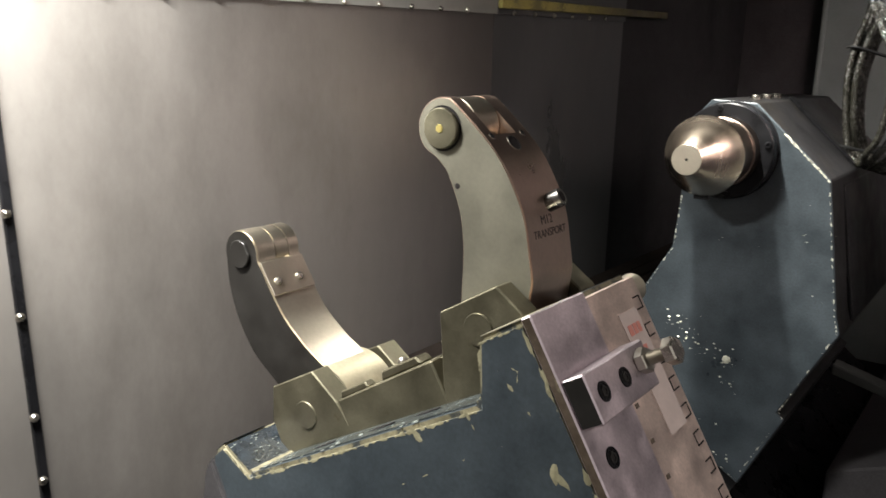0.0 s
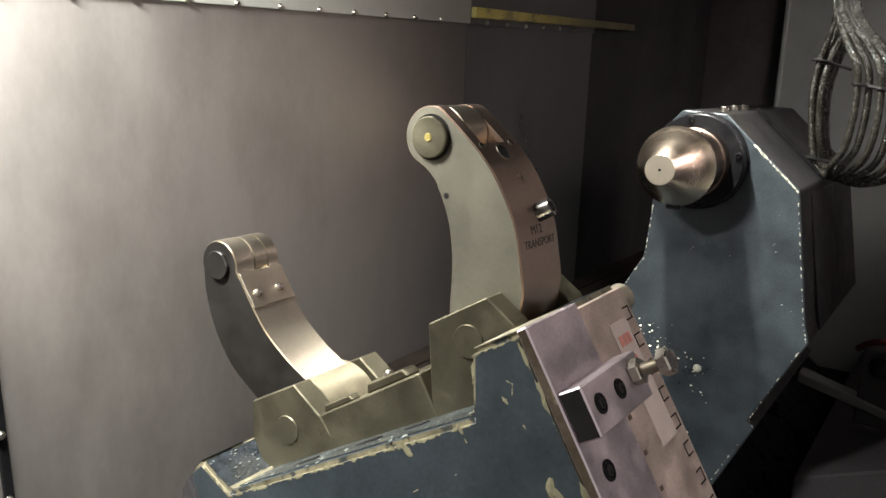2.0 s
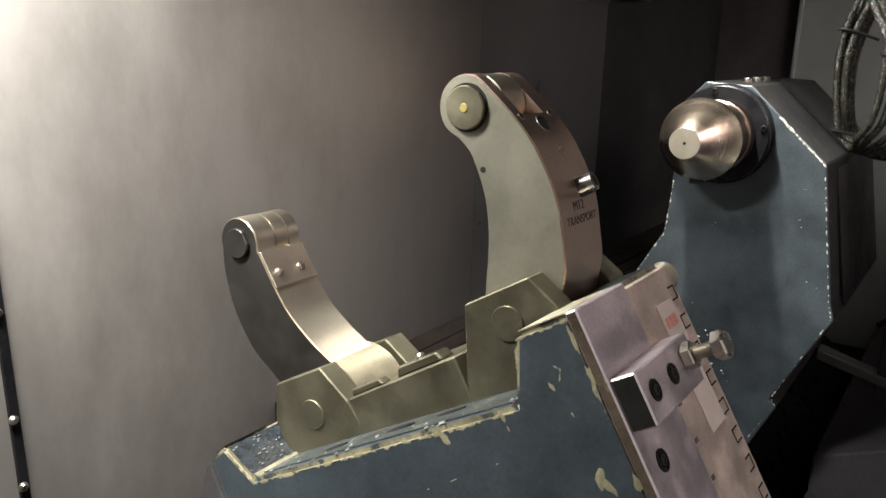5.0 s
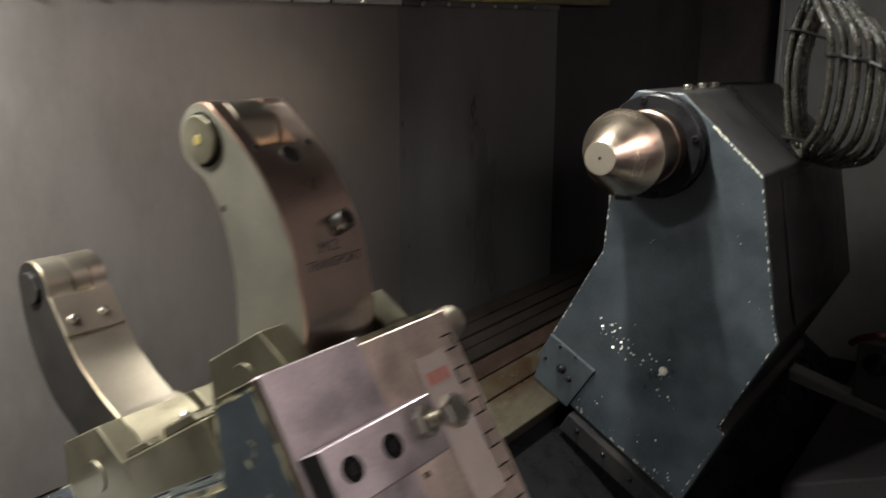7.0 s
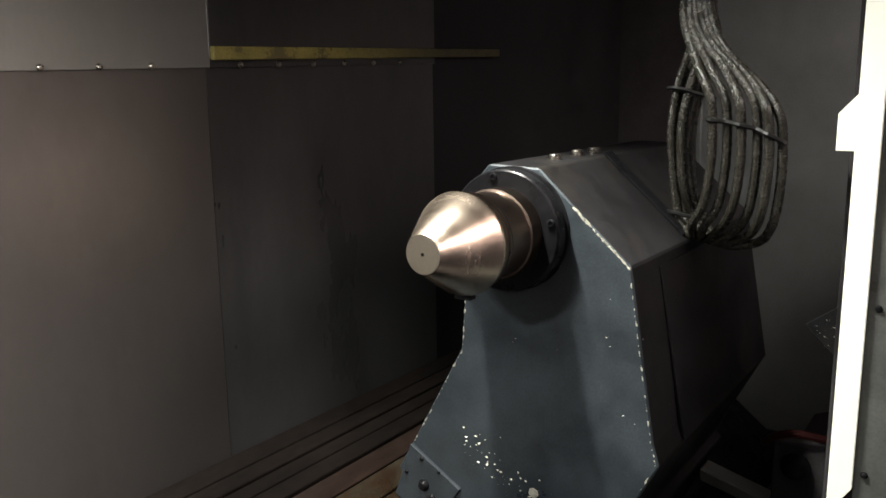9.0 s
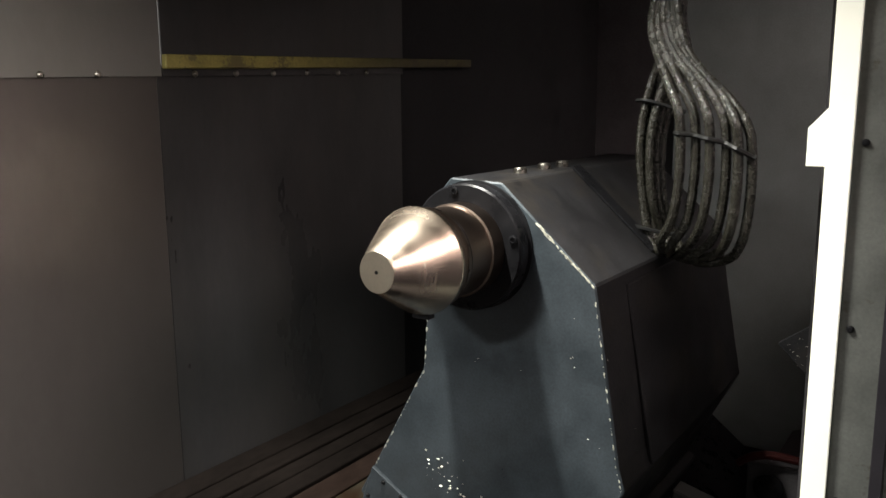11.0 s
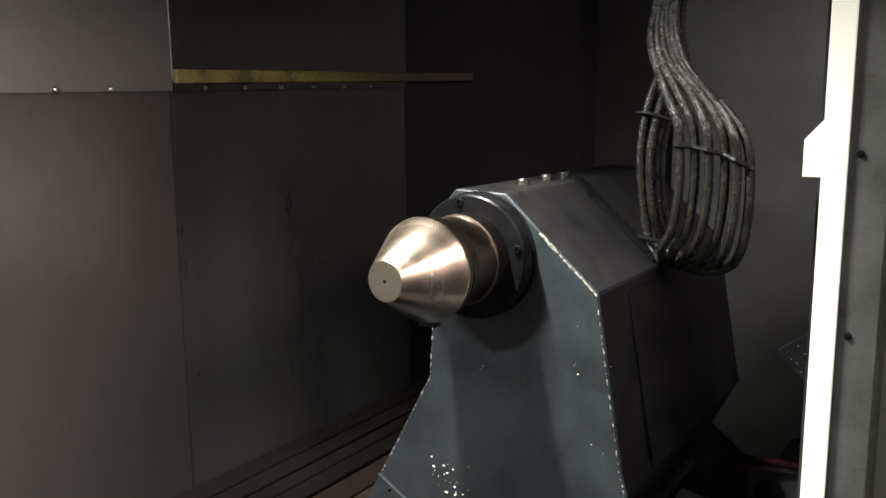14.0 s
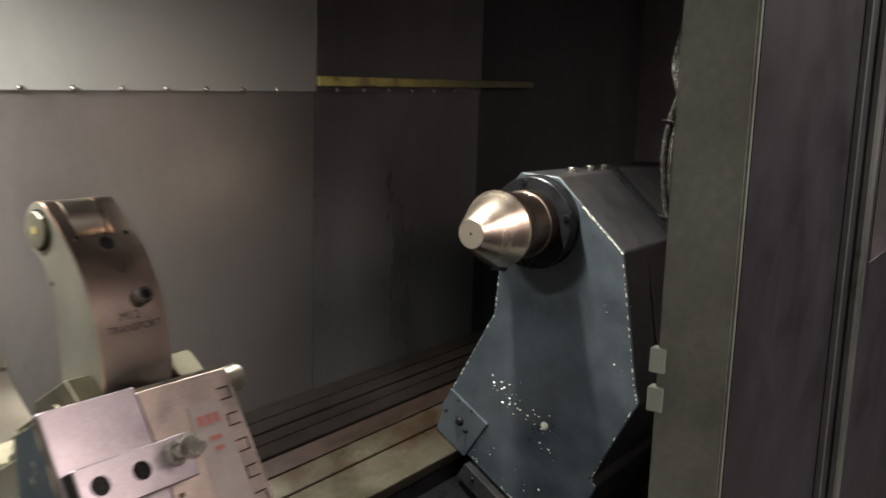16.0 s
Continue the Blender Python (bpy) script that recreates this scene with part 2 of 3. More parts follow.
def box(lo, hi, bevel=0.0, bm=None, segs=1):
    return prism([(lo[1], lo[2]), (hi[1], lo[2]), (hi[1], hi[2]), (lo[1], hi[2])], lo[0], hi[0], yz, bevel, None, segs, bm)


def ubox(x0, x1, u0, u1, v0, v1, bevel=0.0, bm=None):
    return prism([(u0, v0), (u1, v0), (u1, v1), (u0, v1)], x0, x1, st, bevel, None, 1, bm)


def spun(profile, centre, axis=(1, 0, 0), n=48, bm=None, hexa=False):
    """A turned solid: profile of (distance along axis, radius)."""
    bm = bm or bmesh.new()
    q = Vector((1, 0, 0)).rotation_difference(Vector(axis)).to_matrix()
    c = Vector(centre)
    n = 6 if hexa else n
    rings = []
    for d, r in profile:
        if r < 1e-6:
            rings.append([bm.verts.new(c + q @ Vector((d, 0, 0)))])
        else:
            rings.append([bm.verts.new(c + q @ Vector((d, r * math.cos(6.28318531 * i / n), r * math.sin(6.28318531 * i / n)))) for i in range(n)])
    for a, b in zip(rings, rings[1:]):
        for i in range(n):
            j = (i + 1) % n
            if len(a) == 1 and len(b) > 1:
                bm.faces.new((a[0], b[i], b[j]))
            elif len(b) == 1 and len(a) > 1:
                bm.faces.new((a[i], a[j], b[0]))
            elif len(a) > 1:
                bm.faces.new((a[i], a[j], b[j], b[i]))
    if len(rings[0]) > 1:
        bm.faces.new(rings[0][::-1])
    if len(rings[-1]) > 1:
        bm.faces.new(rings[-1])
    return bm


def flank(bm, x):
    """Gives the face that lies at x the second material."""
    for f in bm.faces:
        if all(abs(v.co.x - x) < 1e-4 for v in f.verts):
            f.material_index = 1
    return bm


def smooth_line(pts, n=6, closed=False):
    """Catmull-Rom through points of any size."""
    pts = [Vector(p) for p in pts]
    k, out = len(pts), []
    for i in range(k if closed else k - 1):
        if closed:
            p0, p1, p2, p3 = pts[i - 1], pts[i], pts[(i + 1) % k], pts[(i + 2) % k]
        else:
            p0, p1, p2, p3 = pts[max(i - 1, 0)], pts[i], pts[i + 1], pts[min(i + 2, k - 1)]
        for j in range(n):
            t = j / n
            out.append(0.5 * ((2 * p1) + (p2 - p0) * t + (2 * p0 - 5 * p1 + 4 * p2 - p3) * t * t + (3 * p1 - p0 - 3 * p2 + p3) * t ** 3))
    if not closed:
        out.append(pts[-1])
    return out


def tube(line, r, n=10, bm=None, wob=0.0):
    bm = bm or bmesh.new()
    rings, up = [], Vector((0.3, 1, 0.2))
    for i, p in enumerate(line):
        d = (line[min(i + 1, len(line) - 1)] - line[max(i - 1, 0)]).normalized()
        a = d.cross(up).normalized()
        b = d.cross(a)
        up = -b if b.dot(up) < 0 else b
        rr = r * (1 + wob * math.sin(i * 1.7))
        rings.append([bm.verts.new(p + rr * (math.cos(6.28318531 * k / n) * a + math.sin(6.28318531 * k / n) * b)) for k in range(n)])
    for s, t in zip(rings, rings[1:]):
        for k in range(n):
            bm.faces.new((s[k], s[(k + 1) % n], t[(k + 1) % n], t[k]))
    bm.faces.new(rings[0])
    bm.faces.new(rings[-1][::-1])
    return bm


def cap_screw(name, at, axis, r, parent, mat=BOLT, proud=0.006):
    """A socket screw: head with a hexagon recess."""
    h = proud
    s = part(name, spun([(0, r), (h * 0.8, r), (h, r * 0.88), (h, r * 0.55), (h * 0.3, r * 0.5), (h * 0.3, 0)], at, axis, 14), mat, parent, smooth=True)
    return s


def rivet(at, axis, r, parent, mat=BOLT):
    return part("screw", spun([(0, r), (r * 0.35, r * 0.95), (r * 0.8, r * 0.6), (r * 0.9, 0)], at, axis, 10), mat, parent, smooth=True)


# ---- enclosure ----
SLOPE = 0.024   # the sheets' top seam is sloped to fit the camera's view


def seam_z(x):
    return 1.646 + SLOPE * (x - 1.36)


def wall_panel(name, x0, x1, z0, z1, y0, y1, mat, label):
    ob = part(name, box((x0, y0, z0), (x1, y1, z1), 0.0015), mat, None)
    return tagged(ob, label, "wall", kind="structure")


back_low = wall_panel("wall_back", -0.7, 1.978, 0.30, 1.70, 1.0475, 1.06, STAINLESS, "brushed stainless back sheet of the machine, smeared with coolant, light falloff painted along it")
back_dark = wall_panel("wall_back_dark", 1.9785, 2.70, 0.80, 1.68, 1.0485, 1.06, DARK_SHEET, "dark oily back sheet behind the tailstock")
back_far = wall_panel("wall_back_far", 2.704, 3.94, 0.80, 2.3, 1.058, 1.07, FAR_BLACK, "black back sheet at the far end")
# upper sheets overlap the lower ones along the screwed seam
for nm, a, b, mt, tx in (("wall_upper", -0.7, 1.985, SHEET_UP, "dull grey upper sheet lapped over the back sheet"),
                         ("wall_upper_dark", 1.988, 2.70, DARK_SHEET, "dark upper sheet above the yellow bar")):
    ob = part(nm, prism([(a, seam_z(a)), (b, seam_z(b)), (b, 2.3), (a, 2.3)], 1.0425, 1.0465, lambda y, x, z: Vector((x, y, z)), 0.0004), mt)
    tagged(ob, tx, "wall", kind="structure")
    for i in range(-20, 14):
        x = 1.261 + 0.0996 * i
        if a + 0.01 < x < b - 0.1:
            rivet((x, 1.0425, seam_z(x) + 0.004), (0, -1, 0), 0.0062, ob)

bar = group("yellow_bar", (2.5, 1.03, 1.69), "yellow painted bar fixed along the back sheet, light falloff painted along it", "bar")
part("bar", prism([(1.986, seam_z(1.986) + 0.013), (3.0, seam_z(3.0) + 0.016), (3.0, seam_z(3.0) + 0.036), (1.986, seam_z(1.986) + 0.038)], 1.030, 1.0425,
                  lambda y, x, z: Vector((x, y, z)), 0.002), YELLOW, bar)

# joint strip with screws on the back sheet, leaning to fit the camera's view
strip = part("trim", prism([(0.795, 1.62), (0.808, 1.62), (0.842, 0.82), (0.829, 0.82)], 1.040, 1.0474, lambda y, x, z: Vector((x, y, z)), 0.001), OILBLACK)
tagged(strip, "narrow dark joint strip with screws on the back sheet", "trim", kind="structure")
for z in (1.50, 1.342, 1.198, 1.049, 0.95):
    rivet((0.806 + (1.5 - z) * 0.045 - 0.004, 1.040, z), (0, -1, 0), 0.007, strip)

left = tagged(part("wall_left", box((-0.72, -0.4, 0.0), (-0.7, 1.06, 2.3)), SHEET_UP), "grey sheet wall on the headstock side", "wall", kind="structure")
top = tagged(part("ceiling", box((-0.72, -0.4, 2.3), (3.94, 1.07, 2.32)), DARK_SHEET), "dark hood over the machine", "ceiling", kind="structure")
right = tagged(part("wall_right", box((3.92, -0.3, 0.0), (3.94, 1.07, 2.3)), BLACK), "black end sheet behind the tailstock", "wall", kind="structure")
side = tagged(part("wall_side_panel", box((3.90, -0.25, 0.40), (3.915, 0.752, 2.29), 0.002), PANEL), "blue-grey painted end panel behind the hoses", "panel", kind="structure")
part("fold", box((3.882, 0.735, 0.40), (3.8995, 0.752, 2.29), 0.003), PANEL, side)
tagged(part("wall_front", box((2.55, -0.30, 0.0), (3.94, -0.26, 1.45)), BLACK), "dark front sheet past the door frame", "wall", kind="structure")
tagged(part("wall_front_post", box((2.55, -0.30, 1.451), (2.66, -0.26, 2.3)), BLACK), "dark front post past the door frame", "wall", kind="structure")
# unseen opening, added so that workshop light reaches the end panel
end_pane = tagged(part("window_light_opening", box((2.662, -0.284, 1.452), (3.93, -0.278, 2.29)), GLASS), "unseen tinted window added at the far end to let light in", "window", kind="structure")
end_pane.visible_shadow = False
tagged(part("wall_front_left", box((-0.72, -0.40, 0.0), (-0.45, -0.36, 2.3)), SHEET_UP), "grey front sheet beside the door opening", "wall", kind="structure")
tagged(part("wall_front_low", box((-0.45, -0.40, 0.0), (2.5, -0.36, 0.55)), SHEET_UP), "grey front sheet under the door opening", "wall", kind="structure")
tagged(part("wall_front_top", box((-0.45, -0.40, 2.2), (2.5, -0.36, 2.3)), SHEET_UP), "grey front sheet above the door opening", "wall", kind="structure")

# workshop round the machine
tagged(part("ground", box((-8, -8, -0.1), (9, 6, 0.0)), CONCRETE), "grey concrete workshop floor", "floor", kind="structure")

# unseen wall, added so that the door pane reflects something dark
tagged(part("wall_reflection_blocker", box((5.0, -6, 0.0), (5.1, -0.5, 3.2)), BLACK), "unseen dark wall added to darken reflections in the door pane", "wall", kind="structure")

# bed: stepped, tilted ways below the back sheet
bed = group("lathe_bed", (1.4, 0.85, 0.5), "oily slanted lathe bed with tan ways below the back sheet", "machine bed", kind="structure")
part("way", prism([(0.760, 0.727), (0.838, 0.7735), (0.85, 0.74), (0.775, 0.69)], 1.30, 3.88, yz, 0.002), WAY, bed, "oily tan ground way")
part("way", prism([(0.841, 0.7760), (0.886, 0.8035), (0.90, 0.75), (0.852, 0.742)], 1.30, 3.88, yz, 0.002), WAY, bed)
part("cover", prism([(0.888, 0.805), (0.926, 0.8275), (0.930, 0.78), (0.905, 0.76)], 1.30, 3.88, yz, 0.0015), RUST_BROWN, bed, "rusty brown sliding cover lip")
for a, b, h in ((0.929, 0.957, 0.0045), (0.960, 0.983, 0.0030), (0.986, 1.012, 0.0050), (1.015, 1.045, 0.0035)):
    part("cover", prism([(a, 0.8047 + (a - 0.888) * 0.596 + h), (b, 0.8047 + (b - 0.888) * 0.596 + h), (b, 0.79), (a, 0.79)], 1.30, 3.88, yz, 0.0015), RUST, bed)
part("base", prism([(0.765, 0.655), (0.855, 0.735), (1.043, 0.79), (1.043, 0.0), (0.30, 0.0), (0.30, 0.28)], -0.68, 3.89, yz), OILBLACK, bed)
part("base", prism([(0.299, 0.0), (0.299, 0.40), (-0.1, 0.30), (-0.34, 0.30), (-0.34, 0.0)], -0.68, 3.89, yz), BLACK, bed)


# ---- tailstock ----
AY, AZ = 0.549, 1.367       # lathe axis
FACE = 2.237
tail = group("tailstock", (2.6, 0.55, 0.55), "blue-grey painted cast tailstock with chipped edges on the slanted bed", "tailstock")
OUT = [(0.262, 0.977), (0.273, 1.015), (0.322, 1.320), (0.428, 1.415), (0.497, 1.478), (0.600, 1.482), (0.652, 1.425), (0.655, 1.221), (0.664, 1.120),
       (0.788, 0.895), (0.826, 0.83), (0.735, 0.722), (0.445, 0.550), (0.354, 0.747), (0.374, 0.758)]
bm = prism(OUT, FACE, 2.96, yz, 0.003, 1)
for f in bm.faces:      # all faces and bevels behind the front face take the darker colour
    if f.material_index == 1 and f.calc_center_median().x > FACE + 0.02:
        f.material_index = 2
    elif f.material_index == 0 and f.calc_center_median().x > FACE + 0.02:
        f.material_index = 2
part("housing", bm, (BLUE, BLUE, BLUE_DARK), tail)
flange = part("flange", spun([(-0.037, 0.092), (-0.037, 0.107), (-0.034, 0.110), (-0.010, 0.110), (-0.009, 0.106), (-0.004, 0.106), (-0.003, 0.113), (0.01, 0.113)], (FACE, AY, AZ), n=72), OILBLACK, tail, "black bearing cover ring", True)
for k in range(4):
    a = radians(13 + 88 * k)
    cap_screw("screw", (FACE - 0.037, AY - 0.0985 * math.cos(a), AZ + 0.0985 * math.sin(a)), (-1, 0, 0), 0.0075, flange, OILBLACK, 0.003)
CX = 1.958                 # nose of the centre
BASE = CX + 0.108
centre = group("live_centre", (CX + 0.1, AY, AZ - 0.09), "bright turned steel cone centre held in the tailstock quill", "lathe centre")
part("quill", spun([(BASE + 0.03, 0.074), (BASE + 0.032, 0.0765), (BASE + 0.098, 0.0765), (BASE + 0.100, 0.0795), (FACE - 0.02, 0.0795)], (0, AY, AZ), n=64), QUILL, tail, "oil-stained steel quill", True)
part("collar", spun([(BASE, 0.078), (BASE + 0.004, 0.084), (BASE + 0.011, 0.0845), (BASE + 0.012, 0.077), (BASE + 0.019, 0.077), (BASE + 0.020, 0.082), (BASE + 0.028, 0.082), (BASE + 0.029, 0.076)], (0, AY, AZ), n=64), QUILL, centre, "dark grooved collar", True)
for d, r in ((0.0125, 0.0778), (0.0295, 0.0785)):
    part("groove", spun([(BASE + d, 0.06), (BASE + d, r), (BASE + d + 0.006, r), (BASE + d + 0.006, 0.06)], (0, AY, AZ), n=64), OILBLACK, centre, "black grooved ring", True)
part("key", box((BASE + 0.002, AY - 0.016, AZ - 0.096), (BASE + 0.020, AY + 0.016, AZ - 0.076), 0.001), OILBLACK, centre, "small black block under the cone's base")
cone = part("cone", spun([(CX + 0.0008, 0.02), (CX + 0.0008, 0.0322), (CX + 0.002, 0.033), (BASE - 0.008, 0.0865), (BASE - 0.004, 0.0875), (BASE + 0.001, 0.086), (BASE + 0.001, 0.05)], (0, AY, AZ), n=96), CONE, centre, "bright turned steel cone", True)
part("nose", spun([(CX + 0.006, 0.0), (CX + 0.002, 0.0025), (CX, 0.0032), (CX, 0.0312), (CX + 0.001, 0.0322), (CX + 0.004, 0.0322)], (0, AY, AZ), n=48), STEEL, cone, "flat ground nose")
part("centre_hole", spun([(CX - 0.0004, 0.003), (CX - 0.0006, 0.0)], (0, AY, AZ), n=12), INK_HOLE_SHADE, cone)
for x, y in ((2.393, 0.546), (2.50, 0.55), (2.57, 0.545)):
    part("plug", spun([(0, 0.013), (0.008, 0.013), (0.011, 0.010), (0.011, 0)], (x, y, 1.480), (0, 0, 1), 12), BOLT, tail, smooth=True)
# wiper plate at the way
wip = part("wiper", prism([(0.788, 0.895), (0.667, 0.825), (0.738, 0.716), (0.832, 0.772)], FACE - 0.007, FACE + 0.002, yz, 0.0015), BLUE, tail, "blue wiper plate with screws")
for y, z, r in ((0.755, 0.812, 0.013), (0.76, 0.868, 0.005), (0.80, 0.83, 0.005), (0.735, 0.79, 0.008), (0.718, 0.85, 0.004)):
    rivet((FACE - 0.007, y, z), (-1, 0, 0), r, wip, OILBLACK)
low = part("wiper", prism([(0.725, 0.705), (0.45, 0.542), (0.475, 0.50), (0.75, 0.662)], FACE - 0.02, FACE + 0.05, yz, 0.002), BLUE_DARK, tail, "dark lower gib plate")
for k in range(4):
    rivet((FACE - 0.02, 0.70 - 0.07 * k, 0.668 - 0.0415 * k), (-1, 0, 0), 0.007, low, OILBLACK)
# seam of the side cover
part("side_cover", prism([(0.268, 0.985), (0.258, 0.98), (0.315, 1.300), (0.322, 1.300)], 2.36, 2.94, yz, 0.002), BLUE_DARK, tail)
part("strap", prism([(0.33, 1.328), (0.50, 1.481), (0.50, 1.487), (0.33, 1.334)], 2.52, 2.56, yz, 0.001), OILBLACK, tail)


def chips(name, parent, spots, n, spread, size, seed, x):
    """Small bright flakes stuck to a face."""
    rnd = random.Random(seed)
    bm = bmesh.new()
    for i in range(n):
        y0, z0 = rnd.choice(spots)
        y, z = y0 + rnd.gauss(0, spread), z0 + rnd.gauss(0, spread * 0.6)
        r = size * rnd.uniform(0.25, 1.0) ** 2
        k = rnd.randint(5, 7)
        ring = [bm.verts.new((x + 0.0005, y + r * rnd.uniform(0.5, 1.3) * math.cos(6.283 * j / k), z + r * rnd.uniform(0.4, 0.9) * math.sin(6.283 * j / k))) for j in range(k)]
        tip = bm.verts.new((x - r * 0.35 - 0.0006, y, z))
        for j in range(k):
            bm.faces.new((ring[j], ring[(j + 1) % k], tip))
    return tagged(part(name, bm, SWARF), "bright metal flakes stuck in the oil on painted castings", "swarf", kind="stuff")


chips("swarf", tail, [(0.634, 0.92), (0.60, 0.90), (0.56, 0.87), (0.50, 0.86), (0.46, 0.80), (0.62, 0.94)], 75, 0.022, 0.0046, 4, FACE)
chips("swarf", tail, [(0.60, 0.66), (0.52, 0.62), (0.55, 0.70), (0.68, 0.76)], 30, 0.03, 0.005, 6, FACE)
chips("swarf", tail, [(0.125, 1.115), (0.10, 1.09), (0.09, 1.12)], 26, 0.014, 0.0030, 12, 2.75)
chips("swarf", tail, [(0.35, 1.2), (0.36, 1.3), (0.45, 1.15), (0.30, 1.05)], 16, 0.04, 0.0028, 9, FACE)
bm = bmesh.new()
spun([(0, 0.011), (0.003, 0.009), (0.004, 0)], (FACE, 0.503, 0.862), (-1, 0, 0.0), 7, bm)
part("paint_chip", bm, SWARF, tail)


# ---- steady rest ----
steady = group("steady_rest", (1.0, 0.45, 0.5), "open steady rest, two curved roller arms on chipped blue body", "steady rest")
PROF = [(0.0, 0.0), (0.056, 0.0), (0.086, -0.058), (0.457, -0.046), (0.484, -0.001), (0.508, -0.006), (0.535, -0.035), (0.60, -0.16), (0.60, -0.62), (0.0, -0.82)]
part("body", prism(PROF, 0.884, 1.10, st, 0.0050, 1, 2), (BLUE, WORN), steady, "blue-grey painted casting with worn yellowish edges")
part("ledge_film", prism([(0.090, -0.0572), (0.452, -0.0455), (0.452, -0.0445), (0.090, -0.0562)], 0.8985, 0.9545, st), WET_BLUE, steady, "wet blue paint of the ledge")
# flat ovals on the ledge, coloured dark for the slots' shade
for x, u, a in ((0.925, 0.355, 0.018), (0.930, 0.262, 0.022), (0.936, 0.196, 0.020)):
    z = -0.0572 + (u - 0.09) * 0.0323
    part("slot_patch", prism([(u + a * math.cos(k * 0.5236), x + 0.0075 * math.sin(k * 0.5236)) for k in range(12)], z + 0.0009, z + 0.0016, lambda v, p, q: st(q, p, v)), INK_HOLE_SHADE, steady, "flat dark oval standing in for a slot's shade")
# wet film; its dark colour also tones down the lamplit paint beneath
part("ledge_film", prism([(0.4865, -0.0009), (0.5065, -0.0052), (0.5065, -0.0046), (0.4865, -0.0002)], 0.8890, 0.9545, st), WET, steady, "wet oil film on the end of the ledge, coloured dark to dim the lamplit paint")
part("ledge_film", prism([(0.4590, -0.0428), (0.4822, -0.0040), (0.4815, -0.0036), (0.4583, -0.0424)], 0.8890, 0.9840, st), WET, steady, "wet oil film on the end of the ledge, coloured dark to dim the lamplit paint")
part("worn_rim", prism([(0.004, 0.0), (0.054, 0.0), (0.054, 0.0009), (0.004, 0.0009)], 0.8880, 0.9855, st), BRIGHT, steady, "rubbed bare rim on the casting")
part("end_piece", prism([(0.511, -0.010), (0.532, -0.020), (0.558, -0.050), (0.615, -0.16), (0.64, -0.30), (0.64, -0.62), (0.54, -0.62), (0.522, -0.20)], 0.8795, 1.09, st, 0.004, None, 2), BLACK, steady, "black rounded piece over the end of the casting")
part("flange_plate", flank(ubox(0.8835, 0.985, -0.0075, 0.004, -0.60, 0.001, 0.0015), 0.8835), (PLATE, EDGE_BROWN), steady, "ground steel mounting strip, lilac of the workshop light in its colour")
nameplate = part("name_plate", ubox(0.988, 1.102, -0.0035, 0.004, -0.60, -0.005, 0.0015), PLATE_WARM, steady, "warm ground plate with engraved letters and stickers")
sticker = part("sticker", ubox(1.036, 1.078, -0.0042, -0.003, -0.165, -0.036), STICKER, nameplate, "white paper sticker with red print")
for k, (a, b, v) in enumerate(((1.043, 1.052, -0.050), (1.054, 1.062, -0.050), (1.064, 1.071, -0.050))):
    part("print_bar", ubox(a, b, -0.0046, -0.0040, v - 0.011, v), RED, sticker)
for k, (a, b, v) in enumerate(((1.050, 1.066, -0.074), (1.052, 1.064, -0.086))):
    part("print_bar", ubox(a, b, -0.0046, -0.0040, v - 0.005, v), RED, sticker)
# engraved marks down the plate, as plain bars
for k in range(9):
    v = -0.026 - 0.0305 * k
    part("engraved_bar", ubox(1.080, 1.0955, -0.0040, -0.003, v - 0.0016, v), INK_HOLE_SHADE, nameplate)
    part("engraved_bar", ubox(1.080, 1.0955, -0.0040, -0.003, v - 0.0146, v - 0.0130), INK_HOLE_SHADE, nameplate)
    part("engraved_bar", ubox(1.080 if k % 2 else 1.094, 1.0815 if k % 2 else 1.0955, -0.0040, -0.003, v - 0.0130, v - 0.0016), INK_HOLE_SHADE, nameplate)
for k in range(7):
    v = -0.118 - 0.036 * k
    part("engraved_bar", ubox(0.994, 1.0005, -0.0042, -0.003, v - 0.0045, v), EDGE_BROWN, nameplate)
part("knob", spun([(0, 0.015), (0.022, 0.0165), (0.027, 0.014), (0.028, 0)], st(1.098, 0.012, -0.018), (1, 0, 0), 24), STEEL, steady, smooth=True)


def socket(at, r, parent):
    """A socket screw: proud rim and hexagon, coloured dark for the well's shade."""
    ring = spun([(0.0004, r * 0.70), (0.0012, r * 0.75), (0.0012, r * 0.98), (0, r)], at, (0, -CU, SU), 20)
    s = part("socket_screw", ring, OILBLACK, parent, smooth=True)
    part("hexagon", spun([(0.0006, r * 0.62), (0.0018, r * 0.55), (0.0018, r * 0.36), (0.0008, r * 0.3), (0.0008, 0)], at, (0, -CU, SU), 6), SHADE_BLACK, s)


# the block's near end is coloured black for the shade on it
block = part("clamp_block", flank(ubox(0.886, 1.008, -0.031, -0.0073, -0.108, -0.062, 0.0015), 0.886), (PLATE, SHADE_BLACK), steady, "ground steel clamp block")
socket(st(0.907, -0.031, -0.084), 0.0095, block)
socket(st(0.950, -0.031, -0.084), 0.0095, block)
socket(st(0.914, -0.0075, -0.142), 0.010, steady)
socket(st(0.914, -0.0075, -0.215), 0.010, steady)
BX = 0.988
part("nut", spun([(0.0, 0.0115), (0.001, 0.0128), (0.009, 0.0128), (0.010, 0.0115)], st(BX, -0.031, -0.080), (0, -CU, SU), hexa=True), BOLT, block, "zinc lock nut")
bm = bmesh.new()
prof = [(0.0, 0.0055)]
for k in range(22):
    prof += [(0.010 + 0.0009 * k, 0.0055), (0.01045 + 0.0009 * k, 0.0064)]
spun(prof + [(0.031, 0.0058)], st(BX, -0.031, -0.080), (0, -CU, SU), 18, bm)
part("thread", bm, BOLT, block, smooth=False)
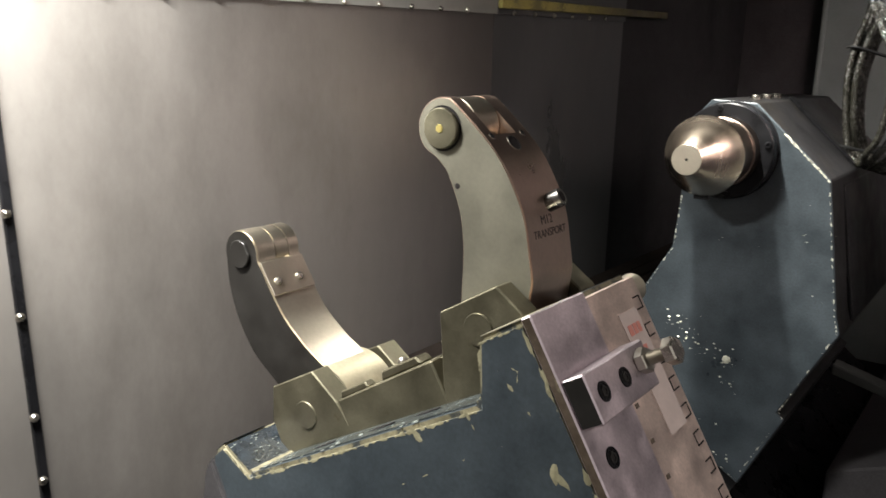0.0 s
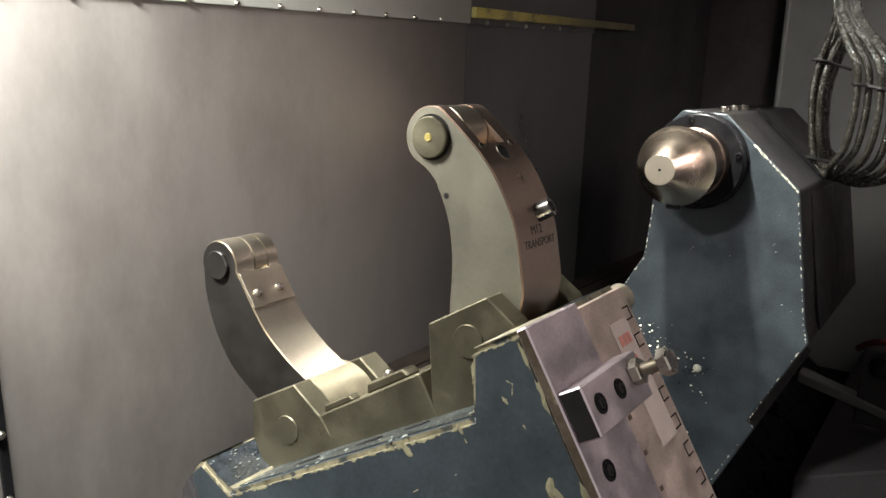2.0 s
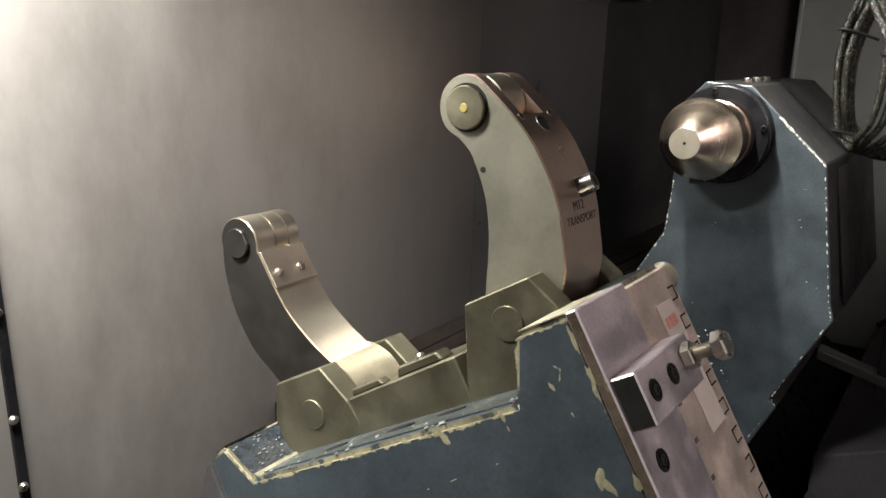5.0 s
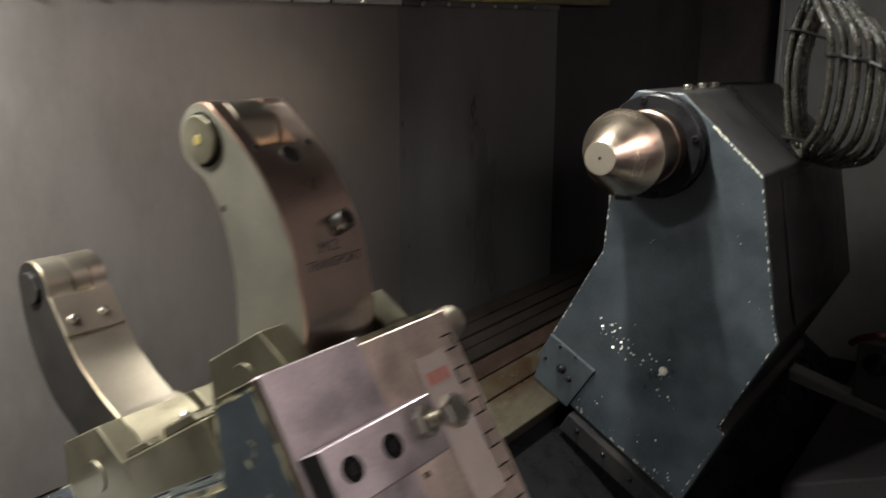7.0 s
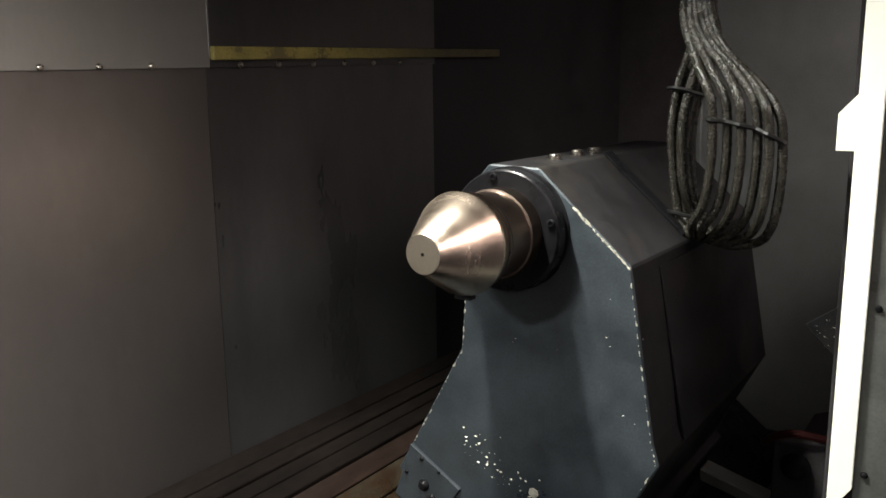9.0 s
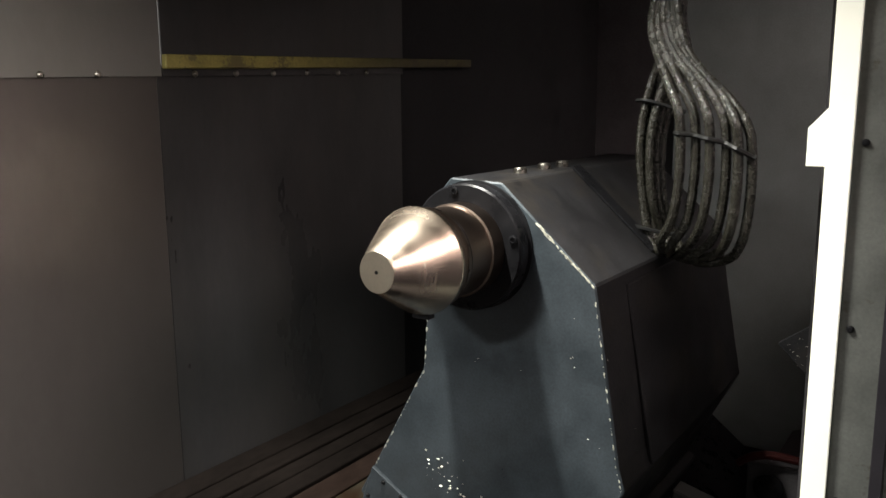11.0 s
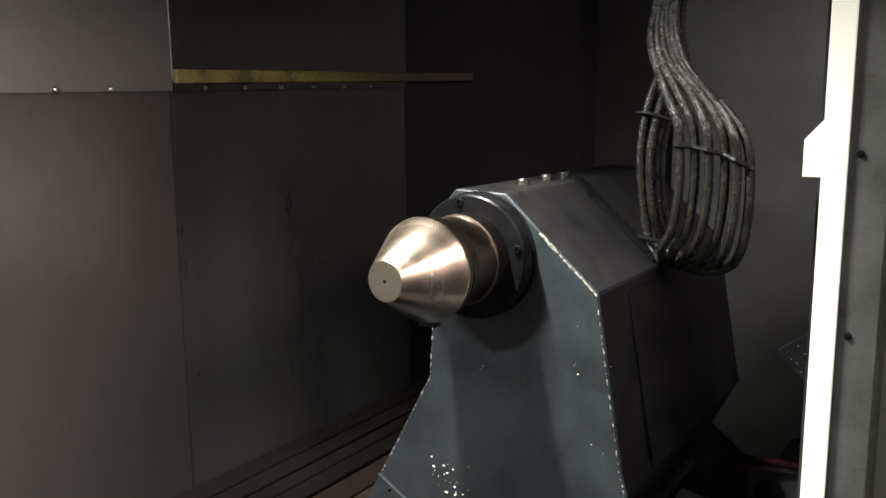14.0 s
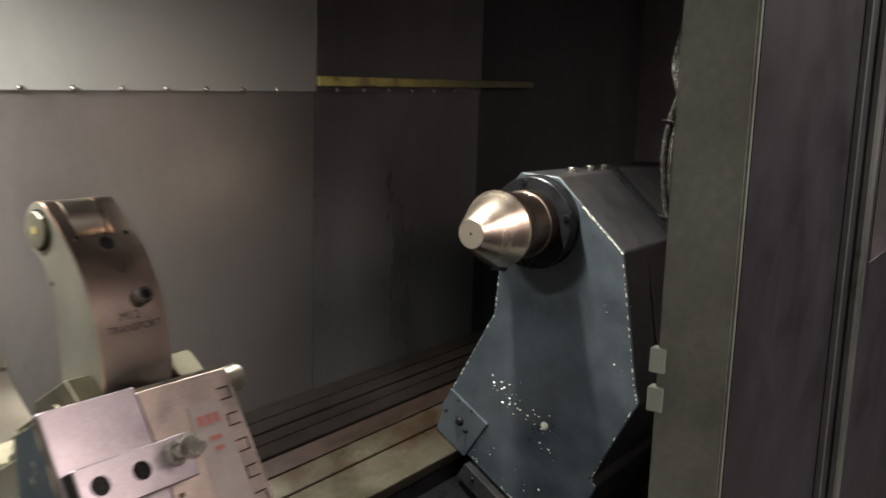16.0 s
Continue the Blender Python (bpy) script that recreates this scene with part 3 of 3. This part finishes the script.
part("bolt_head", spun([(0.029, 0.0118), (0.0298, 0.0132), (0.039, 0.0132), (0.0408, 0.0118), (0.0408, 0)], st(BX, -0.031, -0.080), (0, -CU, SU), hexa=True), BOLT, block, "hexagon bolt head")

# forks that carry the arms, and the bridge between them
UP_FORK = [(0.185, -0.062), (0.178, -0.034), (0.143, 0.039), (0.064, 0.039), (0.048, 0.004), (0.048, -0.062)]
LO_FORK = [(0.470, -0.052), (0.467, 0.002), (0.443, 0.041), (0.364, 0.038), (0.343, -0.008), (0.335, -0.052)]
for nm, prof, pin, tx in (("upper_fork", UP_FORK, (0.105, 0.006), "upper steel fork"), ("lower_fork", LO_FORK, (0.403, -0.008), "lower steel fork")):
    for a, b in ((0.955, 0.984), (1.078, 1.112)):
        ck = part("fork_cheek", prism(prof, a, b, st, 0.0015), STEEL_DULL, steady, tx)
        if a < 1:
            part("pivot_pin", spun([(-0.0015, 0.0), (-0.0015, 0.017), (0.0, 0.018), (0.004, 0.018)], st(a, *pin), n=32), STEEL_DULL, ck, smooth=True)
part("bridge", prism([(0.180, -0.060), (0.180, -0.004), (0.340, -0.006), (0.340, -0.055)], 0.954, 1.09, st, 0.002), STEEL_DULL, steady, "stained bridge bar between the forks")
part("bridge_floor", prism([(0.10, -0.062), (0.10, -0.03), (0.45, -0.03), (0.45, -0.05)], 0.98, 1.08, st), STEEL_DULL, steady)
part("clip", prism([(0.20, -0.004), (0.206, 0.006), (0.262, 0.006), (0.268, -0.005)], 0.962, 0.985, st, 0.002), STEEL_DULL, steady)
part("clip", prism([(0.285, -0.005), (0.289, 0.002), (0.332, 0.002), (0.336, -0.006)], 0.957, 0.972, st, 0.0015), STEEL_DULL, steady)
rivet(st(0.973, 0.235, 0.006), (0, SU, CU), 0.006, steady)


def disc(c, r, a0, a1, n):
    return [(c[0] + r * math.cos(radians(a0 + (a1 - a0) * i / n)), c[1] + r * math.sin(radians(a0 + (a1 - a0) * i / n))) for i in range(n + 1)]


def curved(points, n=5):
    return [(p.x, p.y) for p in smooth_line([(a, b, 0) for a, b in points], n)]


# upper arm: two full cheeks and a web between them that stops short of the roller
HU = (0.067, 0.213)
outer_u = curved([(0.078, -0.02), (0.053, 0.013), (0.041, 0.030), (0.0310, 0.056), (0.0215, 0.083), (0.0172, 0.110), (0.0172, 0.147), (0.0228, 0.177), (0.0325, 0.207), (0.0400, 0.228)])
inner_u = curved([(0.0965, 0.201), (0.0890, 0.188), (0.0850, 0.168), (0.0895, 0.130), (0.1010, 0.0985), (0.1145, 0.0740), (0.1330, 0.0445), (0.147, 0.015), (0.14, -0.02)])
cheek_u = outer_u + disc(HU, 0.0325, 148, -20, 14)[1:-1] + inner_u
web_u = [p for p in outer_u if p[1] < 0.186] + [(0.040, 0.180), (0.052, 0.172), (0.075, 0.168)] + [p for p in inner_u if p[1] < 0.160]
upper = part("upper_arm", flank(lamina(cheek_u, 0.985, 1.002, (0.985,)), 0.985), (COPPER_REFLECTION, CHEEK), steady, "curved machined steel upper arm", True)
part("arm_cheek", lamina(cheek_u, 1.046, 1.072, (1.072,)), COPPER_REFLECTION, upper, smooth=True)
part("arm_web", lamina(web_u, 1.002, 1.046, ()), COPPER_REFLECTION, upper, smooth=True)
part("roller", spun([(1.0025, 0.0), (1.0025, 0.029), (1.0035, 0.0318), (1.0445, 0.0318), (1.0455, 0.029), (1.0455, 0)], st(0, *HU), n=40), STEEL, upper, "ground steel roller", True)
cap_u = part("roller_pin", prism([p for p in disc(HU, 0.0215, 45, 135, 10)] + [p for p in disc(HU, 0.0215, 165, 375, 16)], 0.979, 0.987, st, 0.0012), STEEL_DULL, upper, "flatted roller pin")
part("pin_groove", spun([(0.9846, 0.0), (0.9846, 0.0238), (0.987, 0.0238)], st(0, *HU), n=40), INK_HOLE_SHADE, upper)
part("grease_nipple", spun([(-0.0012, 0.0), (-0.001, 0.004), (0.001, 0.005)], st(0.979, *HU), n=14), GREASE, cap_u, "yellow grease nipple", True)
part("arm_hub", spun([(0.9852, 0.036), (1.0718, 0.036)], st(0, 0.105, 0.006), n=48), STEEL, upper, smooth=True)
part("oil_hole", spun([(-0.0006, 0.0), (-0.0004, 0.003), (0.001, 0.003)], st(0.985, 0.079, 0.152), n=12), INK_HOLE_SHADE, upper)


# outer face details: threaded hole, two small screws, jet screw, stamped words; holes are dark discs
def on_outer(x, v):
    """A place on the upper arm's outer face, and its outward direction."""
    for (a, b), (c, d) in zip(outer_u, outer_u[1:]):
        if b <= v <= d:
            u = a + (c - a) * (v - b) / (d - b)
            nu, nv = -(d - b), c - a
            return st(x, u, v), Vector((0, nu * CU + nv * SU, -nu * SU + nv * CU)).normalized()


for x, v, r in ((1.029, 0.1705, 0.0088), (0.998, 0.1815, 0.0034), (1.058, 0.1815, 0.0034)):
    at, out_dir = on_outer(x, v)
    hole = part("threaded_hole", spun([(-0.001, r), (0.0006, r), (0.0006, r * 0.86), (0.0003, r * 0.84), (0.0003, 0)], at, out_dir, 24), INK_HOLE_SHADE, upper)
    part("chamfer", spun([(-0.001, r * 1.16), (0.0003, r * 1.14), (0.0004, r), (-0.001, r)], at, out_dir, 24), BOLT, hole, smooth=True)
jet = part("jet_screw", spun([(-0.004, 0.010), (0.012, 0.010), (0.018, 0.0095), (0.0185, 0.006), (0.012, 0.0055), (0.012, 0)], st(1.040, 0.0205, 0.099), (0.1, -CU, SU), 20), JET, upper, "dark socket screw standing out of the arm", True)
part("screw_well", spun([(0.0120, 0.0056), (0.0188, 0.0056), (0.0188, 0.0)], st(1.040, 0.0205, 0.099), (0.1, -CU, SU), 6), INK_HOLE_SHADE, jet)


def stamped(words, x, v, size, parent):
    """Words cut into the upper arm's outer face, centred at x."""
    cu = bpy.data.curves.new("stamp", "FONT")
    cu.body, cu.size, cu.align_x, cu.align_y, cu.extrude = words, size, "CENTER", "CENTER", 0.0002
    tmp = bpy.data.objects.new("stamp", cu)
    me = bpy.data.meshes.new_from_object(tmp)
    bpy.data.objects.remove(tmp)
    at, out_dir = on_outer(x, v)
    up = out_dir.cross(Vector((1, 0, 0)))
    m = Matrix((Vector((1, 0, 0)), up, out_dir)).transposed().to_4x4()
    me.transform(Matrix.Translation(at + out_dir * 0.0002) @ m)
    me.materials.append(STAMP)
    ob = new("stamped_word", me)
    ob.parent = parent
    return ob


stamped("M12", 1.026, 0.0830, 0.0135, upper)
stamped("TRANSPORT", 1.030, 0.0700, 0.0118, upper)

# lower arm
HL = (0.4415, 0.2185)
inner_l = curved([(0.40, -0.01), (0.372, 0.028), (0.3780, 0.046), (0.3920, 0.071), (0.4070, 0.109), (0.4122, 0.136), (0.4145, 0.162), (0.4155, 0.185), (0.4165, 0.1985)])
outer_l = curved([(0.4720, 0.2255), (0.4845, 0.200), (0.4919, 0.1754), (0.4962, 0.150), (0.4968, 0.130), (0.4950, 0.108), (0.4900, 0.085), (0.4726, 0.046), (0.452, 0.002), (0.42, -0.035), (0.39, -0.035)])
cheek_l = inner_l + disc(HL, 0.0315, 216, 12, 16)[1:-1] + outer_l
web_l = [p for p in inner_l if p[1] < 0.190] + disc(HL, 0.0300, 222, 300, 8) + [p for p in outer_l if p[1] < 0.19]
# near flank and pin take the black that stands in for shade
lower = part("lower_arm", flank(lamina(cheek_l, 0.986, 1.017, (0.986,)), 0.986), (STEEL, SHADE_BLACK), steady, "curved machined steel lower arm", True)
part("arm_cheek", lamina(cheek_l, 1.042, 1.061, (1.061,)), STEEL, lower, smooth=True)
part("arm_web", lamina(web_l, 1.017, 1.042, ()), STEEL, lower, smooth=True)
part("roller", spun([(1.0185, 0.0), (1.0185, 0.028), (1.0195, 0.0309), (1.0410, 0.0309), (1.0415, 0.028), (1.0415, 0)], st(0, *HL), n=40), STEEL, lower, "bright steel roller", True)
part("arm_hub", spun([(0.9862, 0.058), (1.0678, 0.058)], st(0, 0.408, -0.008), n=48), HUB, lower, smooth=True)
part("roller_pin", prism([p for p in disc(HL, 0.019, 25, 155, 10)] + [p for p in disc(HL, 0.019, 205, 335, 10)], 0.981, 0.988, st, 0.0012), SHADE_BLACK, lower, "flatted roller pin")
part("roller_slit", spun([(1.0172, 0.02), (1.0172, 0.0295), (1.0184, 0.0295), (1.0184, 0.02)], st(0, *HL), n=40), INK_HOLE_SHADE, lower)
cover = part("cover_plate", prism([(0.4140, 0.147), (0.4158, 0.175), (0.4165, 0.1945), (0.4132, 0.1945), (0.4125, 0.175), (0.4105, 0.147)], 0.9865, 1.0605, st, 0.0008), STEEL, lower, "thin cover plate with two screws")
for x in (1.001, 1.039):
    part("screw", spun([(0, 0.0058), (0.003, 0.0055), (0.0045, 0.0035), (0.0046, 0)], st(x, 0.4120, 0.1650), (0, -CU * 0.99, SU - 0.12), 14), BOLT, cover, smooth=True)


def edge_chips(name, parent, line, n, size, seed, x, fn, mat, label):
    """Irregular bare patches where paint broke off along an edge of a face."""
    rnd = random.Random(seed)
    bm = bmesh.new()
    segs = [(Vector(a), Vector(b)) for a, b in zip(line, line[1:])]
    lens = [(b - a).length for a, b in segs]
    for _ in range(n):
        a, b = rnd.choices(segs, lens)[0]
        c = a.lerp(b, rnd.random())
        d = (b - a).normalized()
        r = size * rnd.uniform(0.25, 1.0) ** 2
        c = c + Vector((d.y, -d.x)) * r * rnd.uniform(-0.1, 0.5)
        k = rnd.randint(6, 9)
        ring = []
        for j in range(k):
            w = 6.283 * j / k
            p = c + d * (r * rnd.uniform(1.0, 2.6) * math.cos(w)) + Vector((d.y, -d.x)) * (r * rnd.uniform(0.4, 1.0) * math.sin(w))
            ring.append(bm.verts.new(fn(x - 0.0001, p.x, p.y)))
        mid = bm.verts.new(fn(x - 0.0003, c.x, c.y))
        for j in range(k):
            bm.faces.new((ring[j], ring[(j + 1) % k], mid))
    return tagged(part(name, bm, mat, parent, label), kind="stuff")


edge_chips("paint_wear", steady, [(0.484, -0.006), (0.457, -0.052), (0.30, -0.057), (0.086, -0.064), (0.056, -0.006), (0.0, -0.006)], 95, 0.0036, 11, 0.884, st, PRIMER, "yellowish bare patches along the casting's edge")
edge_chips("paint_wear", steady, [(0.006, -0.006), (0.006, -0.30)], 46, 0.0050, 12, 0.884, st, PRIMER, "yellowish bare patches along the casting's edge")
edge_chips("paint_wear", steady, [(0.0325, -0.128), (0.036, -0.137), (0.032, -0.147)], 6, 0.0065, 13, 0.884, st, PRIMER, "bare square patch on the casting")
edge_chips("paint_wear", steady, [(0.1035, -0.060), (0.1015, -0.076)], 5, 0.0035, 15, 0.884, st, PRIMER, "yellow drip of bare primer")
edge_chips("paint_wear", steady, [(0.034, -0.036), (0.029, -0.041), (0.033, -0.048), (0.027, -0.049)], 12, 0.0016, 16, 0.884, st, PRIMER, "hooked scratch in the paint")
edge_chips("paint_wear", steady, [(0.176, -0.060), (0.172, -0.070)], 5, 0.005, 17, 0.884, st, PRIMER, "drip of bare primer under the ledge")
edge_chips("paint_wear", steady, [(0.05, -0.03), (0.03, -0.10), (0.1, -0.10), (0.4, -0.12), (0.2, -0.2)], 16, 0.0026, 14, 0.884, st, PRIMER, "small nicks in the paint")
for seed, ln, n, sz in ((21, [(0.43, 1.413), (0.326, 1.318)], 60, 0.0042), (22, [(0.326, 1.318), (0.277, 1.012), (0.268, 0.98), (0.37, 0.765), (0.36, 0.748)], 60, 0.0028),
                        (23, [(0.652, 1.25), (0.661, 1.12), (0.782, 0.90)], 50, 0.0030), (24, [(0.72, 0.722), (0.452, 0.56), (0.37, 0.73)], 40, 0.0028)):
    edge_chips("paint_wear", tail, ln, n, sz, seed, FACE, yz, SWARF, "bright nicks along the housing's edge")


def drops(name, parent, n, size, seed, spot, label):
    """Beads of coolant on the casting: low domes on the tilted top."""
    rnd = random.Random(seed)
    bm = bmesh.new()
    for _ in range(n):
        x, u, v = spot(rnd)
        r = size * rnd.uniform(0.3, 1.0) ** 2
        spun([(0, r), (r * 0.35, r * 0.75), (r * 0.5, 0)], st(x, u, v), (0, SU, CU), 7, bm)
    return tagged(part(name, bm, COOLANT, parent, label, True), kind="stuff")


COOLANT = material("milky_coolant_drop", (0.20, 0.22, 0.20), 0.08, 0.0, 0.2, 60, 0.0, coat=0.6)
drops("coolant_drops", steady, 48, 0.0026, 41, lambda q: (q.uniform(0.889, 0.954), *[(0.4583 + 0.0232 * f, -0.0424 + 0.0388 * f) for f in [q.random()]][0]), "wet beads of coolant on the ledge")
drops("coolant_drops", steady, 40, 0.0030, 42, lambda q: (0.8885 + 0.03 * q.random() ** 2, *[(u, -0.0572 + (u - 0.09) * 0.0323 + 0.001) for u in [q.uniform(0.1, 0.45)]][0]), "wet beads of coolant on the ledge")


# ---- hoses ----
hoses = group("hose_bundle", (2.5, 0.25, 1.32), "coiled bundle of oily black hoses tied together above the tailstock", "hoses")
RIGHT = [(0.265, 1.556), (0.242, 1.553), (0.214, 1.548), (0.189, 1.541), (0.166, 1.532), (0.146, 1.521)]
for i, (y, z) in enumerate(RIGHT):
    f = i / 5
    xr = 2.455 + 0.012 * (i % 2)
    line = [(2.62 + 0.01 * i, 0.330 - 0.006 * i, 2.10), (2.57, 0.352 - 0.007 * i, 1.84), (2.51, 0.343 - 0.013 * i, 1.742 - 0.008 * i),
            (2.48, y + 0.040, z + 0.10 - 0.012 * f), (xr, y + 0.008, z + 0.045), (xr, y, z), (xr, y - 0.001, z - 0.075),
            (xr + 0.005, y + 0.010, z - 0.150), (2.478 + 0.006 * i, y + 0.035 + 0.01 * f, z - 0.195 + 0.004 * f), (2.52 + 0.004 * i, 0.312 - 0.010 * i, 1.332 - 0.003 * i),
            (2.555 + 0.010 * i, 0.348 - 0.007 * i, 1.345), (2.565 + 0.014 * (i % 3), 0.368 - 0.006 * i, 1.42), (2.57 + 0.015 * (i % 3), 0.380 - 0.0065 * i, 1.53), (2.585 + 0.014 * (i % 3), 0.374 - 0.008 * i, 1.62),
            (2.60, 0.356 - 0.010 * i, 1.70), (2.612, 0.352 - 0.006 * i, 1.80), (2.66, 0.338 - 0.006 * i, 2.10)]
    part("hose", tube(smooth_line(line, 7), 0.0085, 10, wob=0.015), HOSE, hoses, smooth=True)
ring = [(2.456, 0.275, 1.557)] + [(2.445 + 0.012 * (i % 2), y, z) for i, (y, z) in enumerate(RIGHT)] + [(2.458, 0.137, 1.516)]
part("cable_tie", tube(smooth_line(ring, 4), 0.0045, 6), TIE, hoses, "black cable tie")
part("cable_tie", tube(smooth_line([(2.552, 0.385, 1.372), (2.545, 0.36, 1.370), (2.55, 0.32, 1.363), (2.56, 0.29, 1.36)], 4), 0.004, 6), TIE, hoses)
part("cable_tie", tube(smooth_line([(2.575, 0.392, 1.612), (2.57, 0.37, 1.612), (2.58, 0.33, 1.60), (2.59, 0.30, 1.59)], 4), 0.004, 6), TIE, hoses)
part("bracket", box((2.56, 0.24, 1.98), (2.75, 0.36, 2.3), 0.003), BLACK, hoses)

# ---- door frame on the tailstock side ----
frame_post = group("door_frame", (2.47, -0.1, 0.5), "dark grey door frame post with a white edge strip given a glow", "door frame", kind="structure")
part("post", prism([(-0.008, 0.60), (-0.008, 2.3), (-0.27, 2.3), (-0.27, 0.60)], 2.467, 2.52, yz, 0.002), FRAME, frame_post)
# dark strip on the surface, coloured for the shade of a groove
part("post_groove_strip", prism([(-0.071, 0.60), (-0.071, 2.3), (-0.090, 2.3), (-0.090, 0.60)], 2.462, 2.4668, yz, 0.001), DOORDARK, frame_post, "raised dark strip standing in for a shaded groove in the post")
edge = part("edge_strip", prism([(0.031, 0.858), (0.031, 2.3), (-0.0075, 2.3), (-0.0075, 0.918)], 2.456, 2.463, yz, 0.001), WHITE_ADDED_GLOW, frame_post, "white painted edge strip, glow added")
part("latch_tab", prism([(0.0595, 1.507), (0.0595, 1.568), (0.0312, 1.600), (0.0312, 1.507)], 2.457, 2.463, yz, 0.0008), WHITE_ADDED_GLOW, edge, "white latch tab")
# black strip added for the darkness of the gap behind the edge
part("gap_strip", prism([(0.060, 0.60), (0.060, 2.3), (0.032, 2.3), (0.032, 0.60)], 2.60, 2.66, yz, 0.004), BLACK, frame_post, "black strip standing in for the dark gap behind the edge strip")
for z in (1.85, 1.546, 1.245, 0.945, 0.80):
    rivet((2.467, -0.024, z), (-1, 0, 0), 0.0065, frame_post, OILBLACK)
tagged(part("trim_sill", box((2.2, -0.36, 0.50), (2.6, 0.05, 0.60), 0.004), FRAME), "dark sill under the door frame", "trim", kind="structure")

# low dark covers right of the tailstock
cover_r = group("slanted_cover", (2.9, 0.1, 0.3), "dark slanted cover beside the tailstock, spattered with oil", "cover", kind="structure")
part("sheet", prism([(0.30, 0.50), (0.06, 0.60), (-0.25, 0.64), (-0.25, 0.3), (0.30, 0.3)], 2.56, 3.88, yz, 0.006), BLACK, cover_r)
part("rail", prism([(0.36, 0.690), (0.10, 0.628), (0.10, 0.655), (0.36, 0.722)], 2.80, 2.86, yz, 0.004), FRAME, cover_r, "dull grey flat rail")
part("lever", tube(smooth_line([(2.8, 0.215, 0.825), (2.79, 0.19, 0.848), (2.79, 0.15, 0.862), (2.8, 0.09, 0.858)], 5), 0.009, 10), material("red_lever_paint", (0.035, 0.006, 0.005), 0.6, spec=0.15), cover_r, "red painted lever", True)
part("boss", spun([(0, 0.03), (0.02, 0.03), (0.026, 0.02), (0.026, 0)], (2.81, 0.15, 0.78), (-1, 0, 0.2), 24), OILBLACK, cover_r, smooth=True)
gusset = part("gusset", prism([(0.141, 1.122), (0.077, 1.059), (0.02, 1.03), (0.02, 1.19), (0.072, 1.174)], 2.75, 2.765, yz, 0.001), BLUE_DARK, cover_r, "dark gusset plate spattered with coolant")
part("bracket", box((2.81, 0.08, 0.60), (2.85, 0.20, 0.83), 0.004), BLACK, cover_r)

# ---- sliding door ----
door = group("sliding_door", (1.8, -0.23, 0.6), "sliding machine door, slid open, grey edge and dark outer face", "door", kind="structure")
part("door_edge", box((1.184, -0.2498, 0.62), (1.193, -0.188, 2.18), 0.002, segs=2), DOORGREY, door, "grey-green painted leading edge")
for lo, hi in (((1.1933, -0.250, 0.62), (2.40, -0.207, 1.44)), ((1.1933, -0.250, 2.12), (2.40, -0.207, 2.18)), ((1.1933, -0.250, 1.44), (1.76, -0.207, 2.12)), ((2.34, -0.250, 1.44), (2.40, -0.207, 2.12))):
    part("door_leaf", box(lo, hi, 0.0), DOORDARK, door, "dark door leaf")
pane = part("pane", box((1.762, -0.251, 1.442), (2.338, -0.246, 2.118)), GLASS, door, "tinted safety window")
pane.visible_shadow = False
part("rail", box((1.560, -0.258, 0.65), (1.566, -0.2502, 2.15), 0.001), FRAME, door, "thin grey upright rail")
part("rail", box((1.640, -0.262, 0.65), (1.672, -0.2502, 2.15), 0.003), FRAME, door, "grey upright rail")
for z in (1.425, 1.390):
    part("door_stop", box((1.181, -0.196, z - 0.011), (1.192, -0.182, z + 0.011), 0.001), STOP, door)
